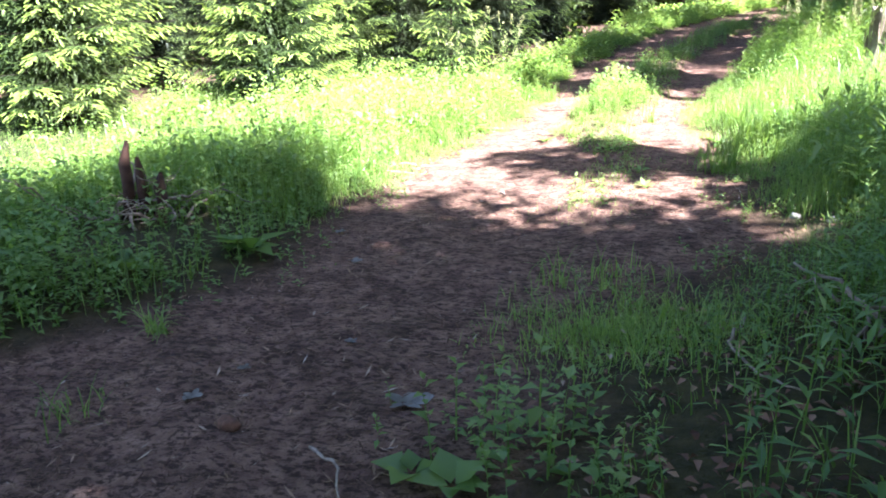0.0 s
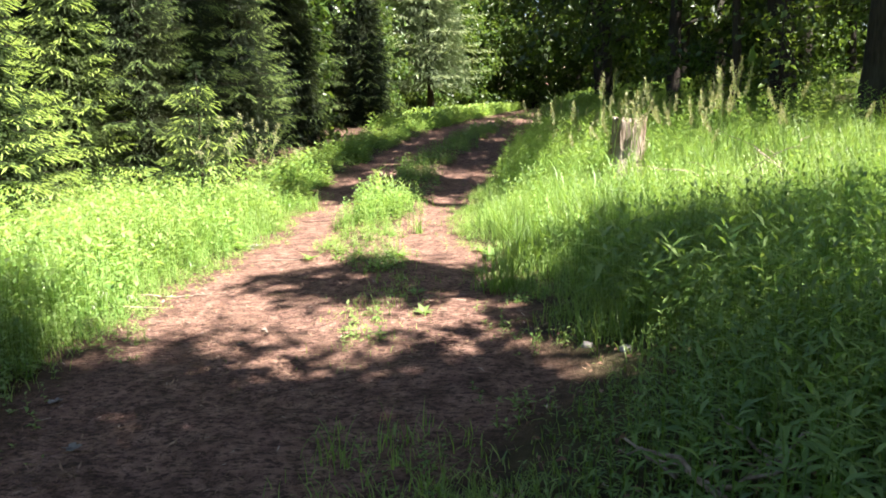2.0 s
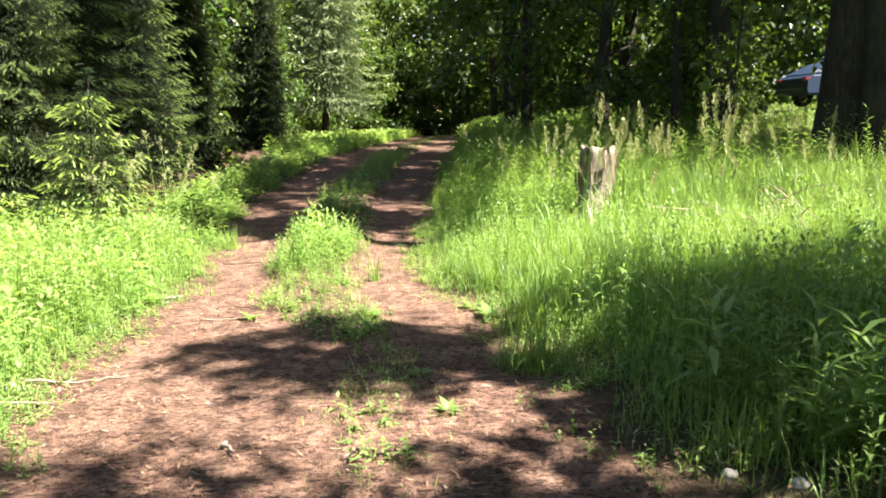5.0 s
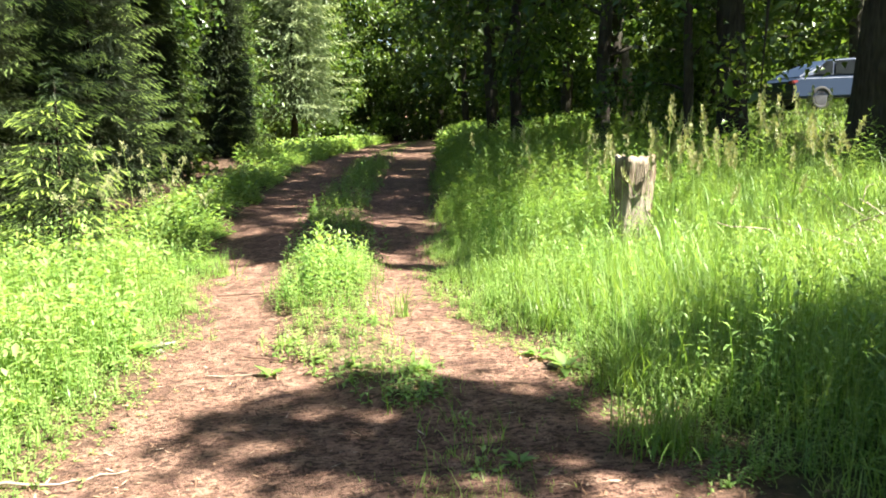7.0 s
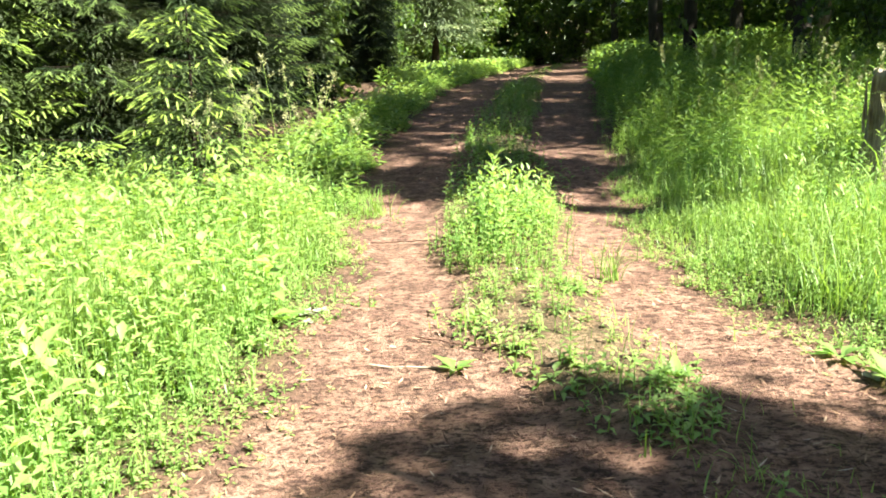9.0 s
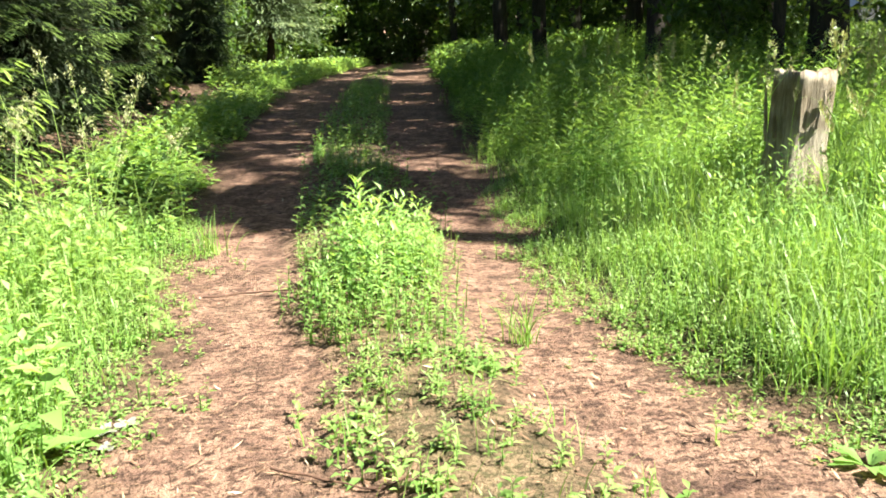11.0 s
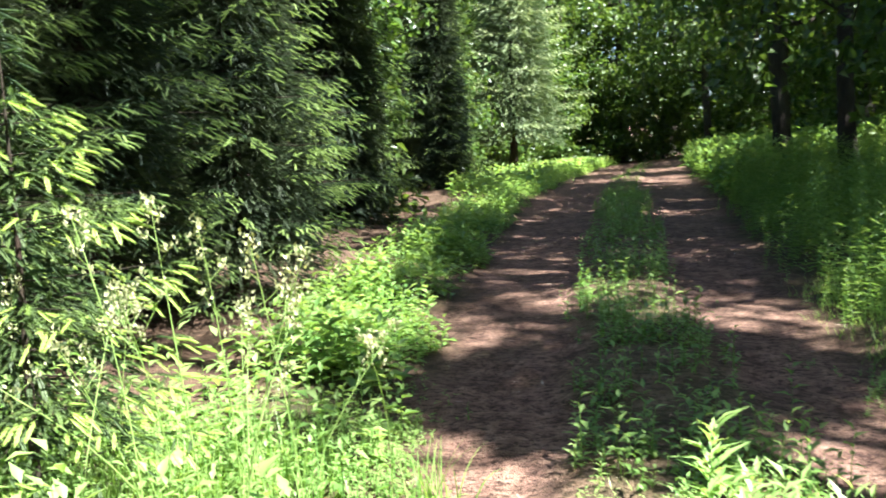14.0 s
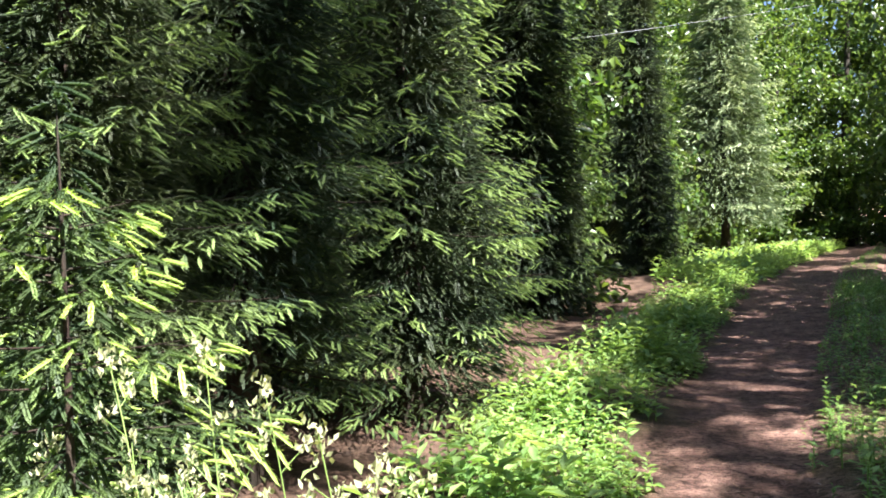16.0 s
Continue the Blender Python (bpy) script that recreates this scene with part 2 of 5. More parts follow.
def leaves(base, way, normal, length, width, fold=0.25, simple=False):
    """Pointed leaves, folded along the midrib and bent down at the tip: six corners, four triangles each."""
    way = unit(way)
    side = unit(np.cross(normal, way))
    up = np.cross(way, side)
    L, W = length[:, None], width[:, None]
    mid = base + way * L * 0.45 + up * 0 * L
    tip = base + way * L - up * L * 0.18
    l1, r1 = base + way * L * 0.4 + side * W * 0.5 + up * W * fold, base + way * L * 0.4 - side * W * 0.5 + up * W * fold
    if simple:
        v = np.stack([base, l1, tip, r1], 1)
        f = (np.arange(len(base))[:, None, None] * 4 + np.array([(0, 2, 1), (0, 3, 2)])[None]).reshape(-1, 3)
        return v.reshape(-1, 3), f, 4
    v = np.stack([base, l1, mid, r1, tip], 1)
    tri = np.array([(0, 2, 1), (0, 3, 2), (1, 2, 4), (2, 3, 4)])
    f = (np.arange(len(base))[:, None, None] * 5 + tri[None]).reshape(-1, 3)
    return v.reshape(-1, 3), f, 5


# ---- ground ----
def make_ground():
    def axis(near_a, near_b, step, far_a, far_b):
        mid = np.arange(near_a, near_b, step)
        lo = near_a - np.cumsum(step * 1.28 ** np.arange(1, 60))
        hi = mid[-1] + np.cumsum(step * 1.28 ** np.arange(1, 60))
        return np.concatenate([lo[lo > far_a][::-1], mid, hi[hi < far_b]])

    xs, ys = axis(-5.0, 6.0, 0.06, -900, 900), axis(0.4, 24.0, 0.07, -700, 1200)
    x, y = np.meshgrid(xs, ys)
    z = height(x, y)
    v = np.stack([x, y, z], -1).reshape(-1, 3)
    w = len(xs)
    i, j = np.meshgrid(np.arange(len(ys) - 1), np.arange(w - 1), indexing="ij")
    f = np.stack([i * w + j, i * w + j + 1, (i + 1) * w + j + 1, (i + 1) * w + j], -1).reshape(-1, 4)
    me = smooth_shaded(soup("ground", v, f))
    px, py = v[:, 0], v[:, 1]
    o = off_path(px, py)
    lit = smooth(4.0, 5.0, py) * (1 - smooth(10, 11, py)) + (px > 9) * 0.8 + smooth(3.5, 5.0, -px) * (py < 8)
    under_spruce = smooth(2.2, 3.0, -px) * smooth(6.0, 9.0, py)
    turf = smooth(0.05, 0.5, o) * np.clip(0.5 + 0.5 * lit - 0.9 * under_spruce, 0, 1)
    turf = np.maximum(turf, 0.45 * smooth(0.0, 0.25, on_mound(px, py)) * (py > 6.3))
    for name, val in (("bare", np.maximum(bare_share(px, py), 0.25 * under_spruce)), ("turf", turf)):
        a = me.attributes.new(name, "FLOAT", "POINT")
        a.data.foreach_set("value", val.astype(np.float32))
    return tagged(part("ground", me, GROUND), "reddish earth track with two ruts through green verges", "ground", kind="structure")


make_ground()


# ---- spruces ----
def spruce_shoots(rng, h, radius, low, density, droop, shoot, fill, step, ragged):
    """Places, ways, lengths and youth (also lightness) of all shoots of a spruce, and the lines of its branches."""
    pos, way, length, young, lines = [], [], [], [], []
    z = low
    while z < h - 0.12:
        k = (z - low) / (h - low)
        reach = radius * (1 - k) ** 0.85 * (0.8 + 0.2 * min(1, k * 6)) + 0.05
        turn = rng.uniform(0, 2 * np.pi)
        arms = int(rng.integers(8, 12))
        for b in range(arms):
            az = turn + b * 2 * np.pi / arms + rng.normal(0, 0.22)
            ln = reach * rng.uniform(1.05 - ragged, 1.1)
            n = max(3, int(ln / 0.16))
            s = np.linspace(0, 1, n + 1)
            out = np.array([np.cos(az), np.sin(az), 0])
            line = np.array([0, 0, z + rng.uniform(-0.35, 0.35) * step]) + out * (s * ln)[:, None]
            line[:, 2] += -droop * ln * s * (1.25 - 0.75 * s) + 0.28 * ln * k * s
            line[:, :2] += rng.normal(0, 0.02 * ln, 2) * s[:, None]
            lines.append((line, max(0.003, 0.006 * ln)))
            side = np.array([-np.sin(az), np.cos(az), 0])
            m = max(3, int(ln / shoot * density))
            for q in np.linspace(0.25, 1.0, m):
                p = np.array([np.interp(q, s, line[:, c]) for c in range(3)])
                for sg in (-1, 1):
                    tw = min(0.45 * ln, 0.5) * (1.1 - q) * rng.uniform(0.75, 1.15) + 0.7 * shoot
                    d = unit(out * 0.8 + side * sg * rng.uniform(0.55, 0.85) + np.array([0, 0, rng.uniform(-0.4, -0.05)]))
                    cnt = max(2, int(tw / shoot * 1.6))
                    t = (np.arange(cnt) + 0.7) / cnt
                    at = p + d * (tw * t)[:, None] + np.array([0, 0, -0.22]) * (t ** 2 * tw)[:, None]
                    perp = unit(np.cross(d, np.array([0, 0, 1.0])))
                    fork = np.where(np.arange(cnt) == cnt - 1, 0.0, np.where(np.arange(cnt) % 2 == 0, 0.8, -0.8))
                    dd = unit(d * 0.8 + perp * fork[:, None] + rng.normal(0, 0.13, (cnt, 3)) + np.array([0, 0, -0.14]))
                    pos.append(at)
                    way.append(dd)
                    length.append(shoot * rng.uniform(0.75, 1.15, cnt) * (0.8 + 0.3 * t))
                    # outer tips lighter: fresh growth, plus the light that catches them
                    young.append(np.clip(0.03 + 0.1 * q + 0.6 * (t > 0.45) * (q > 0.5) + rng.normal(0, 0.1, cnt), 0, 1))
        z += step * rng.uniform(0.85, 1.15)
    # the dense, older needles inside the crown, all darkest: its inner shade included
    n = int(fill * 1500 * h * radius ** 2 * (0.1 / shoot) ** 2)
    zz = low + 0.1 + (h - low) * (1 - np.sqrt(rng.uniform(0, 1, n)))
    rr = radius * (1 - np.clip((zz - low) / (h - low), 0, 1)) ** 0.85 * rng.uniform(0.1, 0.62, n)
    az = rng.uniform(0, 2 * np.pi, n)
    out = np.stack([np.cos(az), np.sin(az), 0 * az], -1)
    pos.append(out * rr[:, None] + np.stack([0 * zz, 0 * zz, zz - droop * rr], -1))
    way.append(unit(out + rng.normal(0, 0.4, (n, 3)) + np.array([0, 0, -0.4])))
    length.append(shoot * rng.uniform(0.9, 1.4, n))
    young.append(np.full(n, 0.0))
    return np.concatenate(pos), np.concatenate(way), np.concatenate(length), np.concatenate(young), lines


def shoot_mesh(rng, pos, way, length, young, needles, nw):
    """Each shoot as a finger: two crossed, blunt blades along the twig and needles that stand out from it."""
    n = len(pos)
    ref = np.where(np.abs(way[:, 2:3]) > 0.9, np.array([[1.0, 0, 0]]), np.array([[0, 0, 1.0]]))
    a = unit(np.cross(way, ref))
    b = np.cross(way, a)
    vs, tone = [], []
    L = length[:, None]
    sag = np.array([[0, 0, 0.1]]) * L
    low, high, tip = pos + way * L * 0.3, pos + way * L * 0.82 - sag * 0.6, pos + way * L - sag
    for u, wide in ((a, 0.078), (b, 0.062)):
        w = u * L * wide
        for tri, shade in (((pos, low - w, low + w), (-0.12, 0, 0)), ((low - w, high - w * 0.85, low + w), (0, 0.12, 0)), ((low + w, high - w * 0.85, high + w * 0.85), (0, 0.12, 0.12)),
                           ((high - w * 0.85, tip, high + w * 0.85), (0.12, 0.18, 0.12))):
            vs.append(np.stack(tri, 1))
            tone.append(np.stack([young + d for d in shade], 1))
    for k in range(needles):
        t = (k + rng.uniform(0, 1, n)) / needles * 0.95
        ang = k * 2.4 + rng.uniform(-0.4, 0.4, n)
        rad = a * np.cos(ang)[:, None] + b * np.sin(ang)[:, None] * 0.8
        root = pos + way * (length * t)[:, None] - sag * (t ** 2)[:, None]
        nl = length * 0.22 * (1.1 - 0.3 * t)
        end = root + unit(rad * 0.9 + way * 0.7) * nl[:, None]
        edge = unit(np.cross(rad, way)) * nw * 0.5
        vs.append(np.stack([root - edge, root + edge, end], 1))
        tone.append(np.repeat((young + 0.12 * (t - 0.4))[:, None], 3, 1))
    v = np.stack(vs, 1).reshape(-1, 3)
    f = np.arange(len(v)).reshape(-1, 3)
    return v, f, np.clip(np.stack(tone, 1), 0, 1).reshape(-1)


def make_spruce(seed, h, radius, low=0.25, density=1.0, droop=0.28, shoot=0.1, needles=9, nw=0.011, material=None, lift=0.0, fill=1.0, step=0.26, ragged=0.3, name="spruce_tree"):
    rng = np.random.default_rng(seed)
    pos, way, length, young, lines = spruce_shoots(rng, h, radius, low, density, droop, shoot, fill, step, ragged)
    base = new(name)
    zs = np.linspace(-0.15, h, 12)
    bend = np.stack([0.03 * np.sin(zs), 0.03 * np.cos(zs * 0.8) - 0.03, zs], -1)
    trunk = tube(bend, 0.012 * h * (1 - zs / h * 0.96).clip(0.03) * np.where(zs < 0.1, 1.35, 1), 9, 0.08, seed)
    v, f = merge([trunk] + [tube(l, np.linspace(w, w * 0.2, len(l)), 4) for l, w in lines])
    part("trunk", smooth_shaded(soup("trunk", v, f)), BARK_SPRUCE, base)
    # lift lightens the outer shoots of trees that should look sunlit
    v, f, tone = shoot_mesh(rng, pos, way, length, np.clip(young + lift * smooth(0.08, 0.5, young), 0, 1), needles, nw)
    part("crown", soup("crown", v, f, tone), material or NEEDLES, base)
    return base


def put(ob, x, y, turn=0.0, scale=1.0, sink=0.03):
    ob.location = (x, y, float(height(x, y)) - sink)
    ob.rotation_euler = (0, 0, radians(turn))
    ob.scale = (scale,) * 3
    return ob


def again(ob, x, y, turn=0.0, scale=1.0, sink=0.03):
    c = copy_thing(ob, pose(x, y, float(height(x, y)) - sink, 0, 0, turn))
    c.scale = (scale,) * 3
    return c


SPRUCE = "dark green spruce with dense drooping needle branches beside the track"
FRESH = "young dark green spruce with fresh shoots beside the sunny verge"
ROW = "spruces along the track"
CONE_SHAPED = "cone-shaped young spruce with sunlit yellow-green layered branches above the verge"
near_a = tagged(put(make_spruce(11, 5.2, 0.95, 0.5, 1.2, 0.2, 0.07, 15, 0.0045, NEEDLES, 0.1, 0.7, 0.22), -3.85, 10.65), FRESH, "tree", ROW)
sapling = tagged(put(make_spruce(17, 1.75, 0.56, 0.3, 1.15, 0.06, 0.075, 24, 0.0042, NEEDLES_FRESH_SUNLIT, 0.35, 0.4, 0.2, 0.35, "spruce_sapling"), -2.62, 9.5), "small spruce sapling with pale fresh shoots and an upright leader", "tree", ROW)
# lift sets how sunlit the tips look: little on near_b, much on near_c
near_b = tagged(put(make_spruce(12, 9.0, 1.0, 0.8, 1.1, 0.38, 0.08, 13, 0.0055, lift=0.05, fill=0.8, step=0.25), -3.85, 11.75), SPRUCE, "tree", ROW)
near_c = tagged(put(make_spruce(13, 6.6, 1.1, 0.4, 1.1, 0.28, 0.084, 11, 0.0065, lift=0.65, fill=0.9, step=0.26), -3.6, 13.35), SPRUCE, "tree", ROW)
cone_a = tagged(put(make_spruce(16, 3.5, 1.15, 0.15, 1.4, 0.16, 0.085, 6, 0.009, NEEDLES_FRESH_SUNLIT, 0.35, 1.0, 0.22), -4.5, 8.2), CONE_SHAPED, "tree", ROW)
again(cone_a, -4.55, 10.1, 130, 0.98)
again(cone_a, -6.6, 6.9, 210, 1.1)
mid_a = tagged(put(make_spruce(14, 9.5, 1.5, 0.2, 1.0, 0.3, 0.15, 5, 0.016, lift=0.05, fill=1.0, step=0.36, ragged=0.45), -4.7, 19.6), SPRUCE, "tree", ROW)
open_a = tagged(put(make_spruce(18, 6.5, 1.7, 1.0, 1.0, 0.22, 0.12, 5, 0.012, NEEDLES_FRESH_SUNLIT, 0.3, 0.6, 0.3), -7.2, 7.6), "spruce with bare brown lower trunk and spreading boughs on the lawn", "tree", ROW)
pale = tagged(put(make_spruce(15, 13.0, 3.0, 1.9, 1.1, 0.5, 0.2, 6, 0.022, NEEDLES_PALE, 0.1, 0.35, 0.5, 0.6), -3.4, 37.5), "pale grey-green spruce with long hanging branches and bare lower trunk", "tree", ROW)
for x, y, turn, s, src in ((-8.9, 9.9, 40, 0.9, near_b), (-6.9, 10.4, 300, 0.85, near_b), (-5.2, 12.2, 100, 0.95, near_b)):
    again(src, x, y, turn, s)
for x, y, turn, s in ((-5.6, 14.4, 70, 0.95), (-5.0, 16.6, 160, 0.9), (-7.0, 17.6, 250, 1.1), (-5.9, 24.0, 300, 1.05), (-4.75, 29.5, 20, 1.0), (-7.6, 21.0, 110, 1.2),
                      (-7.2, 13.2, 210, 1.1), (-8.6, 26.0, 15, 1.3), (-6.4, 31.5, 95, 1.2), (-8.0, 15.4, 10, 1.2), (-10.5, 17.5, 140, 1.4), (-10.5, 12.0, 33, 1.3), (-10.8, 22.5, 66, 1.4), (-6.6, 36.0, 240, 1.3), (-12.5, 14.5, 5, 1.4)):
    again(mid_a, x, y, turn, s)


# ---- broad-leaved trees ----
def make_broadleaf(seed, h, clear, spread, trunk_r, count, leaf, lean=(0.0, 0.0), limbs=11, name="broadleaf_tree", clump=0.11):
    rng = np.random.default_rng(seed)
    base = new(name)
    zs = np.concatenate([[-0.2, 0.0, 0.25], np.linspace(0.8, h * 0.92, 9)])
    path = np.stack([lean[0] * zs + 0.12 * np.sin(zs * 0.7 + seed), lean[1] * zs + 0.1 * np.cos(zs * 0.6 + seed), zs], -1)
    rad = trunk_r * (1 - 0.85 * zs.clip(0) / h) * np.where(zs < 0.1, 1.45, np.where(zs < 0.5, 1.15, 1))
    pieces, pts = [tube(path, rad, 12, 0.07, seed)], []
    for k in range(limbs):
        z0 = clear + (h * 0.88 - clear) * (k + rng.uniform(0, 0.8)) / limbs
        az = k * 2.4 + rng.uniform(-0.5, 0.5)
        ln = spread * rng.uniform(0.65, 1.1) * (1 - 0.5 * max(0, (z0 - clear) / (h - clear) - 0.3))
        s = np.linspace(0, 1, 6)
        root = np.array([np.interp(z0, zs, path[:, 0]), np.interp(z0, zs, path[:, 1]), z0])
        line = root + np.stack([np.cos(az) * ln * s, np.sin(az) * ln * s, ln * (0.55 * s - 0.25 * s * s) * rng.uniform(0.3, 1.3)], -1)
        line[1:] += rng.normal(0, 0.05 * ln, (5, 3))
        pieces.append(tube(line, trunk_r * 0.32 * (1 - 0.85 * s), 6))
        pts.append(line[1:])
        for q in range(3):
            st = line[2 + q]
            en = st + rng.normal(0, 0.33 * ln, 3) + np.array([0, 0, -0.05 * ln])
            pieces.append(tube(np.linspace(st, en, 4), np.linspace(trunk_r * 0.12, 0.008, 4), 4))
            pts.append(np.linspace(st, en, 5)[1:])
    v, f = merge(pieces)
    part("trunk", smooth_shaded(soup("trunk", v, f)), BARK, base)
    pts = np.concatenate(pts)
    at = pts[rng.integers(0, len(pts), count)] + rng.normal(0, clump * spread, (count, 3))
    way = unit(rng.normal(0, 1, (count, 3)) + np.array([0, 0, -0.3]))
    nor = unit(rng.normal(0, 0.55, (count, 3)) + np.array([0, 0, 1.0]))
    ln = leaf * rng.uniform(0.6, 1.25, count)
    v, f, k = leaves(at, way, nor, ln, ln * 0.62, simple=True)
    part("crown", soup("crown", v, f, np.repeat(np.clip(rng.normal(0.5, 0.24, count), 0, 1), k)), LEAVES, base)
    return base


TALL, WOOD = "tall broad-leaved tree with dark bark standing in weeds", "trees of the wood"
SLIM = "slim dark broad-leaved tree with low leafy branches"
wood_a = tagged(put(make_broadleaf(21, 13, 2.6, 3.4, 0.2, 8500, 0.2), 3.2, 25.5), TALL, "tree", WOOD)
wood_b = tagged(put(make_broadleaf(22, 14, 2.4, 3.6, 0.24, 6500, 0.2, (-0.01, 0.0), clump=0.08), 5.53, 15.1), "thick dark tree trunk with leafy boughs in tall weeds", "tree", WOOD)
wood_c = tagged(put(make_broadleaf(23, 11, 1.5, 3.0, 0.14, 5000, 0.2, (-0.03, 0), clump=0.08), 4.15, 17.1), SLIM, "tree", WOOD)
for x, y, turn, s, src in ((3.1, 20.4, 50, 1.0, wood_c), (4.6, 14.8, 140, 0.62, wood_c), (7.4, 20.5, 30, 1.0, wood_a), (6.2, 24.0, 200, 1.05, wood_a),
                           (6.6, 30.5, 260, 1.05, wood_a), (8.6, 29.5, 310, 1.1, wood_b), (8.3, 38.5, 20, 1.1, wood_b), (9.8, 36.0, 90, 1.15, wood_a), (7.0, 42.0, 150, 1.1, wood_c),
                           (4.8, 47.0, 10, 1.0, wood_a), (1.2, 54.0, 80, 1.1, wood_b), (4.2, 56.0, 170, 1.2, wood_a), (-2.0, 50.0, 240, 1.1, wood_c), (-1.8, 57.0, 40, 1.2, wood_a),
                           (-4.5, 45.0, 300, 1.2, wood_a), (-7.0, 42.0, 110, 1.2, wood_b), (-6.0, 51.0, 205, 1.3, wood_b), (8.5, 50.0, 270, 1.2, wood_b), (12.5, 44.0, 60, 1.2, wood_a),
                           (-9.5, 34.0, 130, 1.2, wood_a), (-12.5, 28.0, 200, 1.3, wood_b), (12.8, 32.0, 15, 1.1, wood_c), (15.5, 28.5, 340, 1.2, wood_a), (14.5, 20.0, 45, 1.1, wood_b)):
    again(src, x, y, turn, s)
tagged(put(make_broadleaf(28, 15, 2.8, 3.6, 0.34, 1100, 0.22, limbs=10, clump=0.055), 5.98, 12.2, 120), "thick dark tree trunk with thin leafy boughs in tall weeds", "tree", WOOD)
# trees out of view, added so that their shade lies over track and spruces
wood_d = tagged(put(make_broadleaf(25, 14, 5.5, 3.2, 0.24, 7500, 0.2, clump=0.08), 5.8, -1.7), "tall broad-leaved tree with a high dense crown, out of view", "tree", WOOD)
wood_e = tagged(put(make_broadleaf(26, 20, 12.5, 3.2, 0.3, 2500, 0.23, limbs=9, clump=0.06), 10.2, 18.3), "very tall broad-leaved tree with a high crown, out of view, added for shade", "tree", WOOD)
# small high crowns, placed to drop single patches of shade
wood_g = tagged(put(make_broadleaf(29, 24, 18, 1.7, 0.26, 1000, 0.22, limbs=9, clump=0.08), 8.0, 6.5), "very tall broad-leaved tree with a small high crown, out of view, added for shade", "tree", WOOD)
wood_f = tagged(put(make_broadleaf(27, 10.5, 8.0, 0.8, 0.1, 1100, 0.19, clump=0.09), 6.1, 3.1), "dense broad-leaved tree out of view, added to shade track and verge", "tree", WOOD)
for x, y, turn, s, src in ((5.8, 0.8, 30, 0.6, wood_g), (6.9, 2.6, 100, 0.85, wood_f), (6.5, 1.1, 250, 0.9, wood_f), (6.3, 11.8, 75, 1.1, wood_g), (7.6, 13.8, 200, 1.1, wood_g), (6.6, -1.9, 10, 0.8, wood_b), (9.5, -2.2, 100, 1.0, wood_a), (3.6, -2.8, 60, 0.9, wood_c), (8.9, 0.1, 200, 0.85, wood_c), (10.5, 9.0, 130, 1.0, wood_e), (6.0, -5.0, 280, 1.1, wood_a), (7.5, 3.8, 140, 0.9, wood_f), (8.2, 3.7, 20, 0.88, wood_f), (6.0, 8.1, 80, 1.1, wood_f), (5.5, 8.1, 310, 1.15, wood_f), (6.4, 8.7, 10, 1.15, wood_f), (4.4, 0.8, 220, 0.7, wood_d), (11.6, 10.2, 20, 0.85, wood_d), (11.8, 12.2, 100, 1.05, wood_d), (10.8, 15.0, 200, 1.0, wood_d), (3.9, 0.1, 40, 0.72, wood_d),
                           (1.8, -5.5, 90, 1.0, wood_b), (11.5, -5.0, 20, 1.1, wood_b), (-2.6, -4.4, 20, 0.9, wood_c),
                           (2.4, -1.9, 110, 0.9, wood_d),
                           (8.0, -1.1, 250, 0.95, wood_d), (5.6, -2.5, 170, 0.95, wood_d), (7.4, 2.9, 190, 0.8, wood_f), (10.8, 12.3, 70, 1.05, wood_e), (-0.2, -4.8, 300, 0.9, wood_a)):
    again(src, x, y, turn, s)
bush = tagged(put(make_broadleaf(24, 5.0, 0.3, 1.9, 0.05, 4600, 0.22, limbs=14, name="bush"), -2.2, 46.0), "leafy green bush at the wood's edge", "bush", "bushes of the wood")
for x, y, turn, s in ((0.6, 51.5, 10, 1.2), (3.4, 52.5, 90, 1.3), (6.2, 49.5, 200, 1.2), (8.0, 45.0, 140, 1.3), (10.5, 41.0, 20, 1.3), (6.8, 33.5, 70, 0.9), (10.0, 31.5, 250, 1.2), (-4.6, 41.5, 30, 1.1),
                      (-5.6, 46.5, 100, 1.3), (-8.5, 44.0, 190, 1.5), (-3.0, 52.0, 310, 1.4), (12.8, 37.0, 80, 1.3), (-5.4, 33.0, 60, 0.9), (8.0, 26.5, 45, 0.8), (6.4, 18.4, 15, 0.6), (7.6, 23.2, 215, 0.7),
                      (-6.2, 20.8, 130, 1.1), (-5.0, 21.3, 10, 0.7), (16.5, 33.0, 90, 1.4)):
    again(bush, x, y, turn, s)


def make_far_wood(name, label, seed, count, size, place):
    """Foliage of the woods behind, past counting."""
    r = np.random.default_rng(seed)
    c = place(r, count // 14)
    at = np.repeat(c, 14, 0) + r.normal(0, 1, (len(c) * 14, 3)) * np.array([0.75, 0.75, 0.45])
    n = len(at)
    way, nor = unit(r.normal(0, 1, (n, 3))), unit(r.normal(0, 0.6, (n, 3)) + np.array([0, 0, 1.0]))
    ln = size * r.uniform(0.6, 1.3, n)
    v, f, k = leaves(at, way, nor, ln, ln * 0.7, simple=True)
    tone = np.repeat(np.clip(r.normal(0.5, 0.2, len(c)), 0, 1), 14) + r.normal(0, 0.1, n)
    return tagged(part(name, soup(name, v, f, np.repeat(np.clip(tone, 0, 1), k)), LEAVES), label, "trees", kind="stuff")


def back_place(r, n):
    x, y = r.uniform(-48, 62, n), r.uniform(55, 74, n)
    return np.stack([x, y, height(x, y) + 25 * r.uniform(0, 1, n) ** 1.2], -1)


def left_place(r, n):
    x, y = r.uniform(-24, -12, n), r.uniform(2, 56, n)
    return np.stack([x, y, height(x, y) + 16 * r.uniform(0, 1, n) ** 1.1], -1)


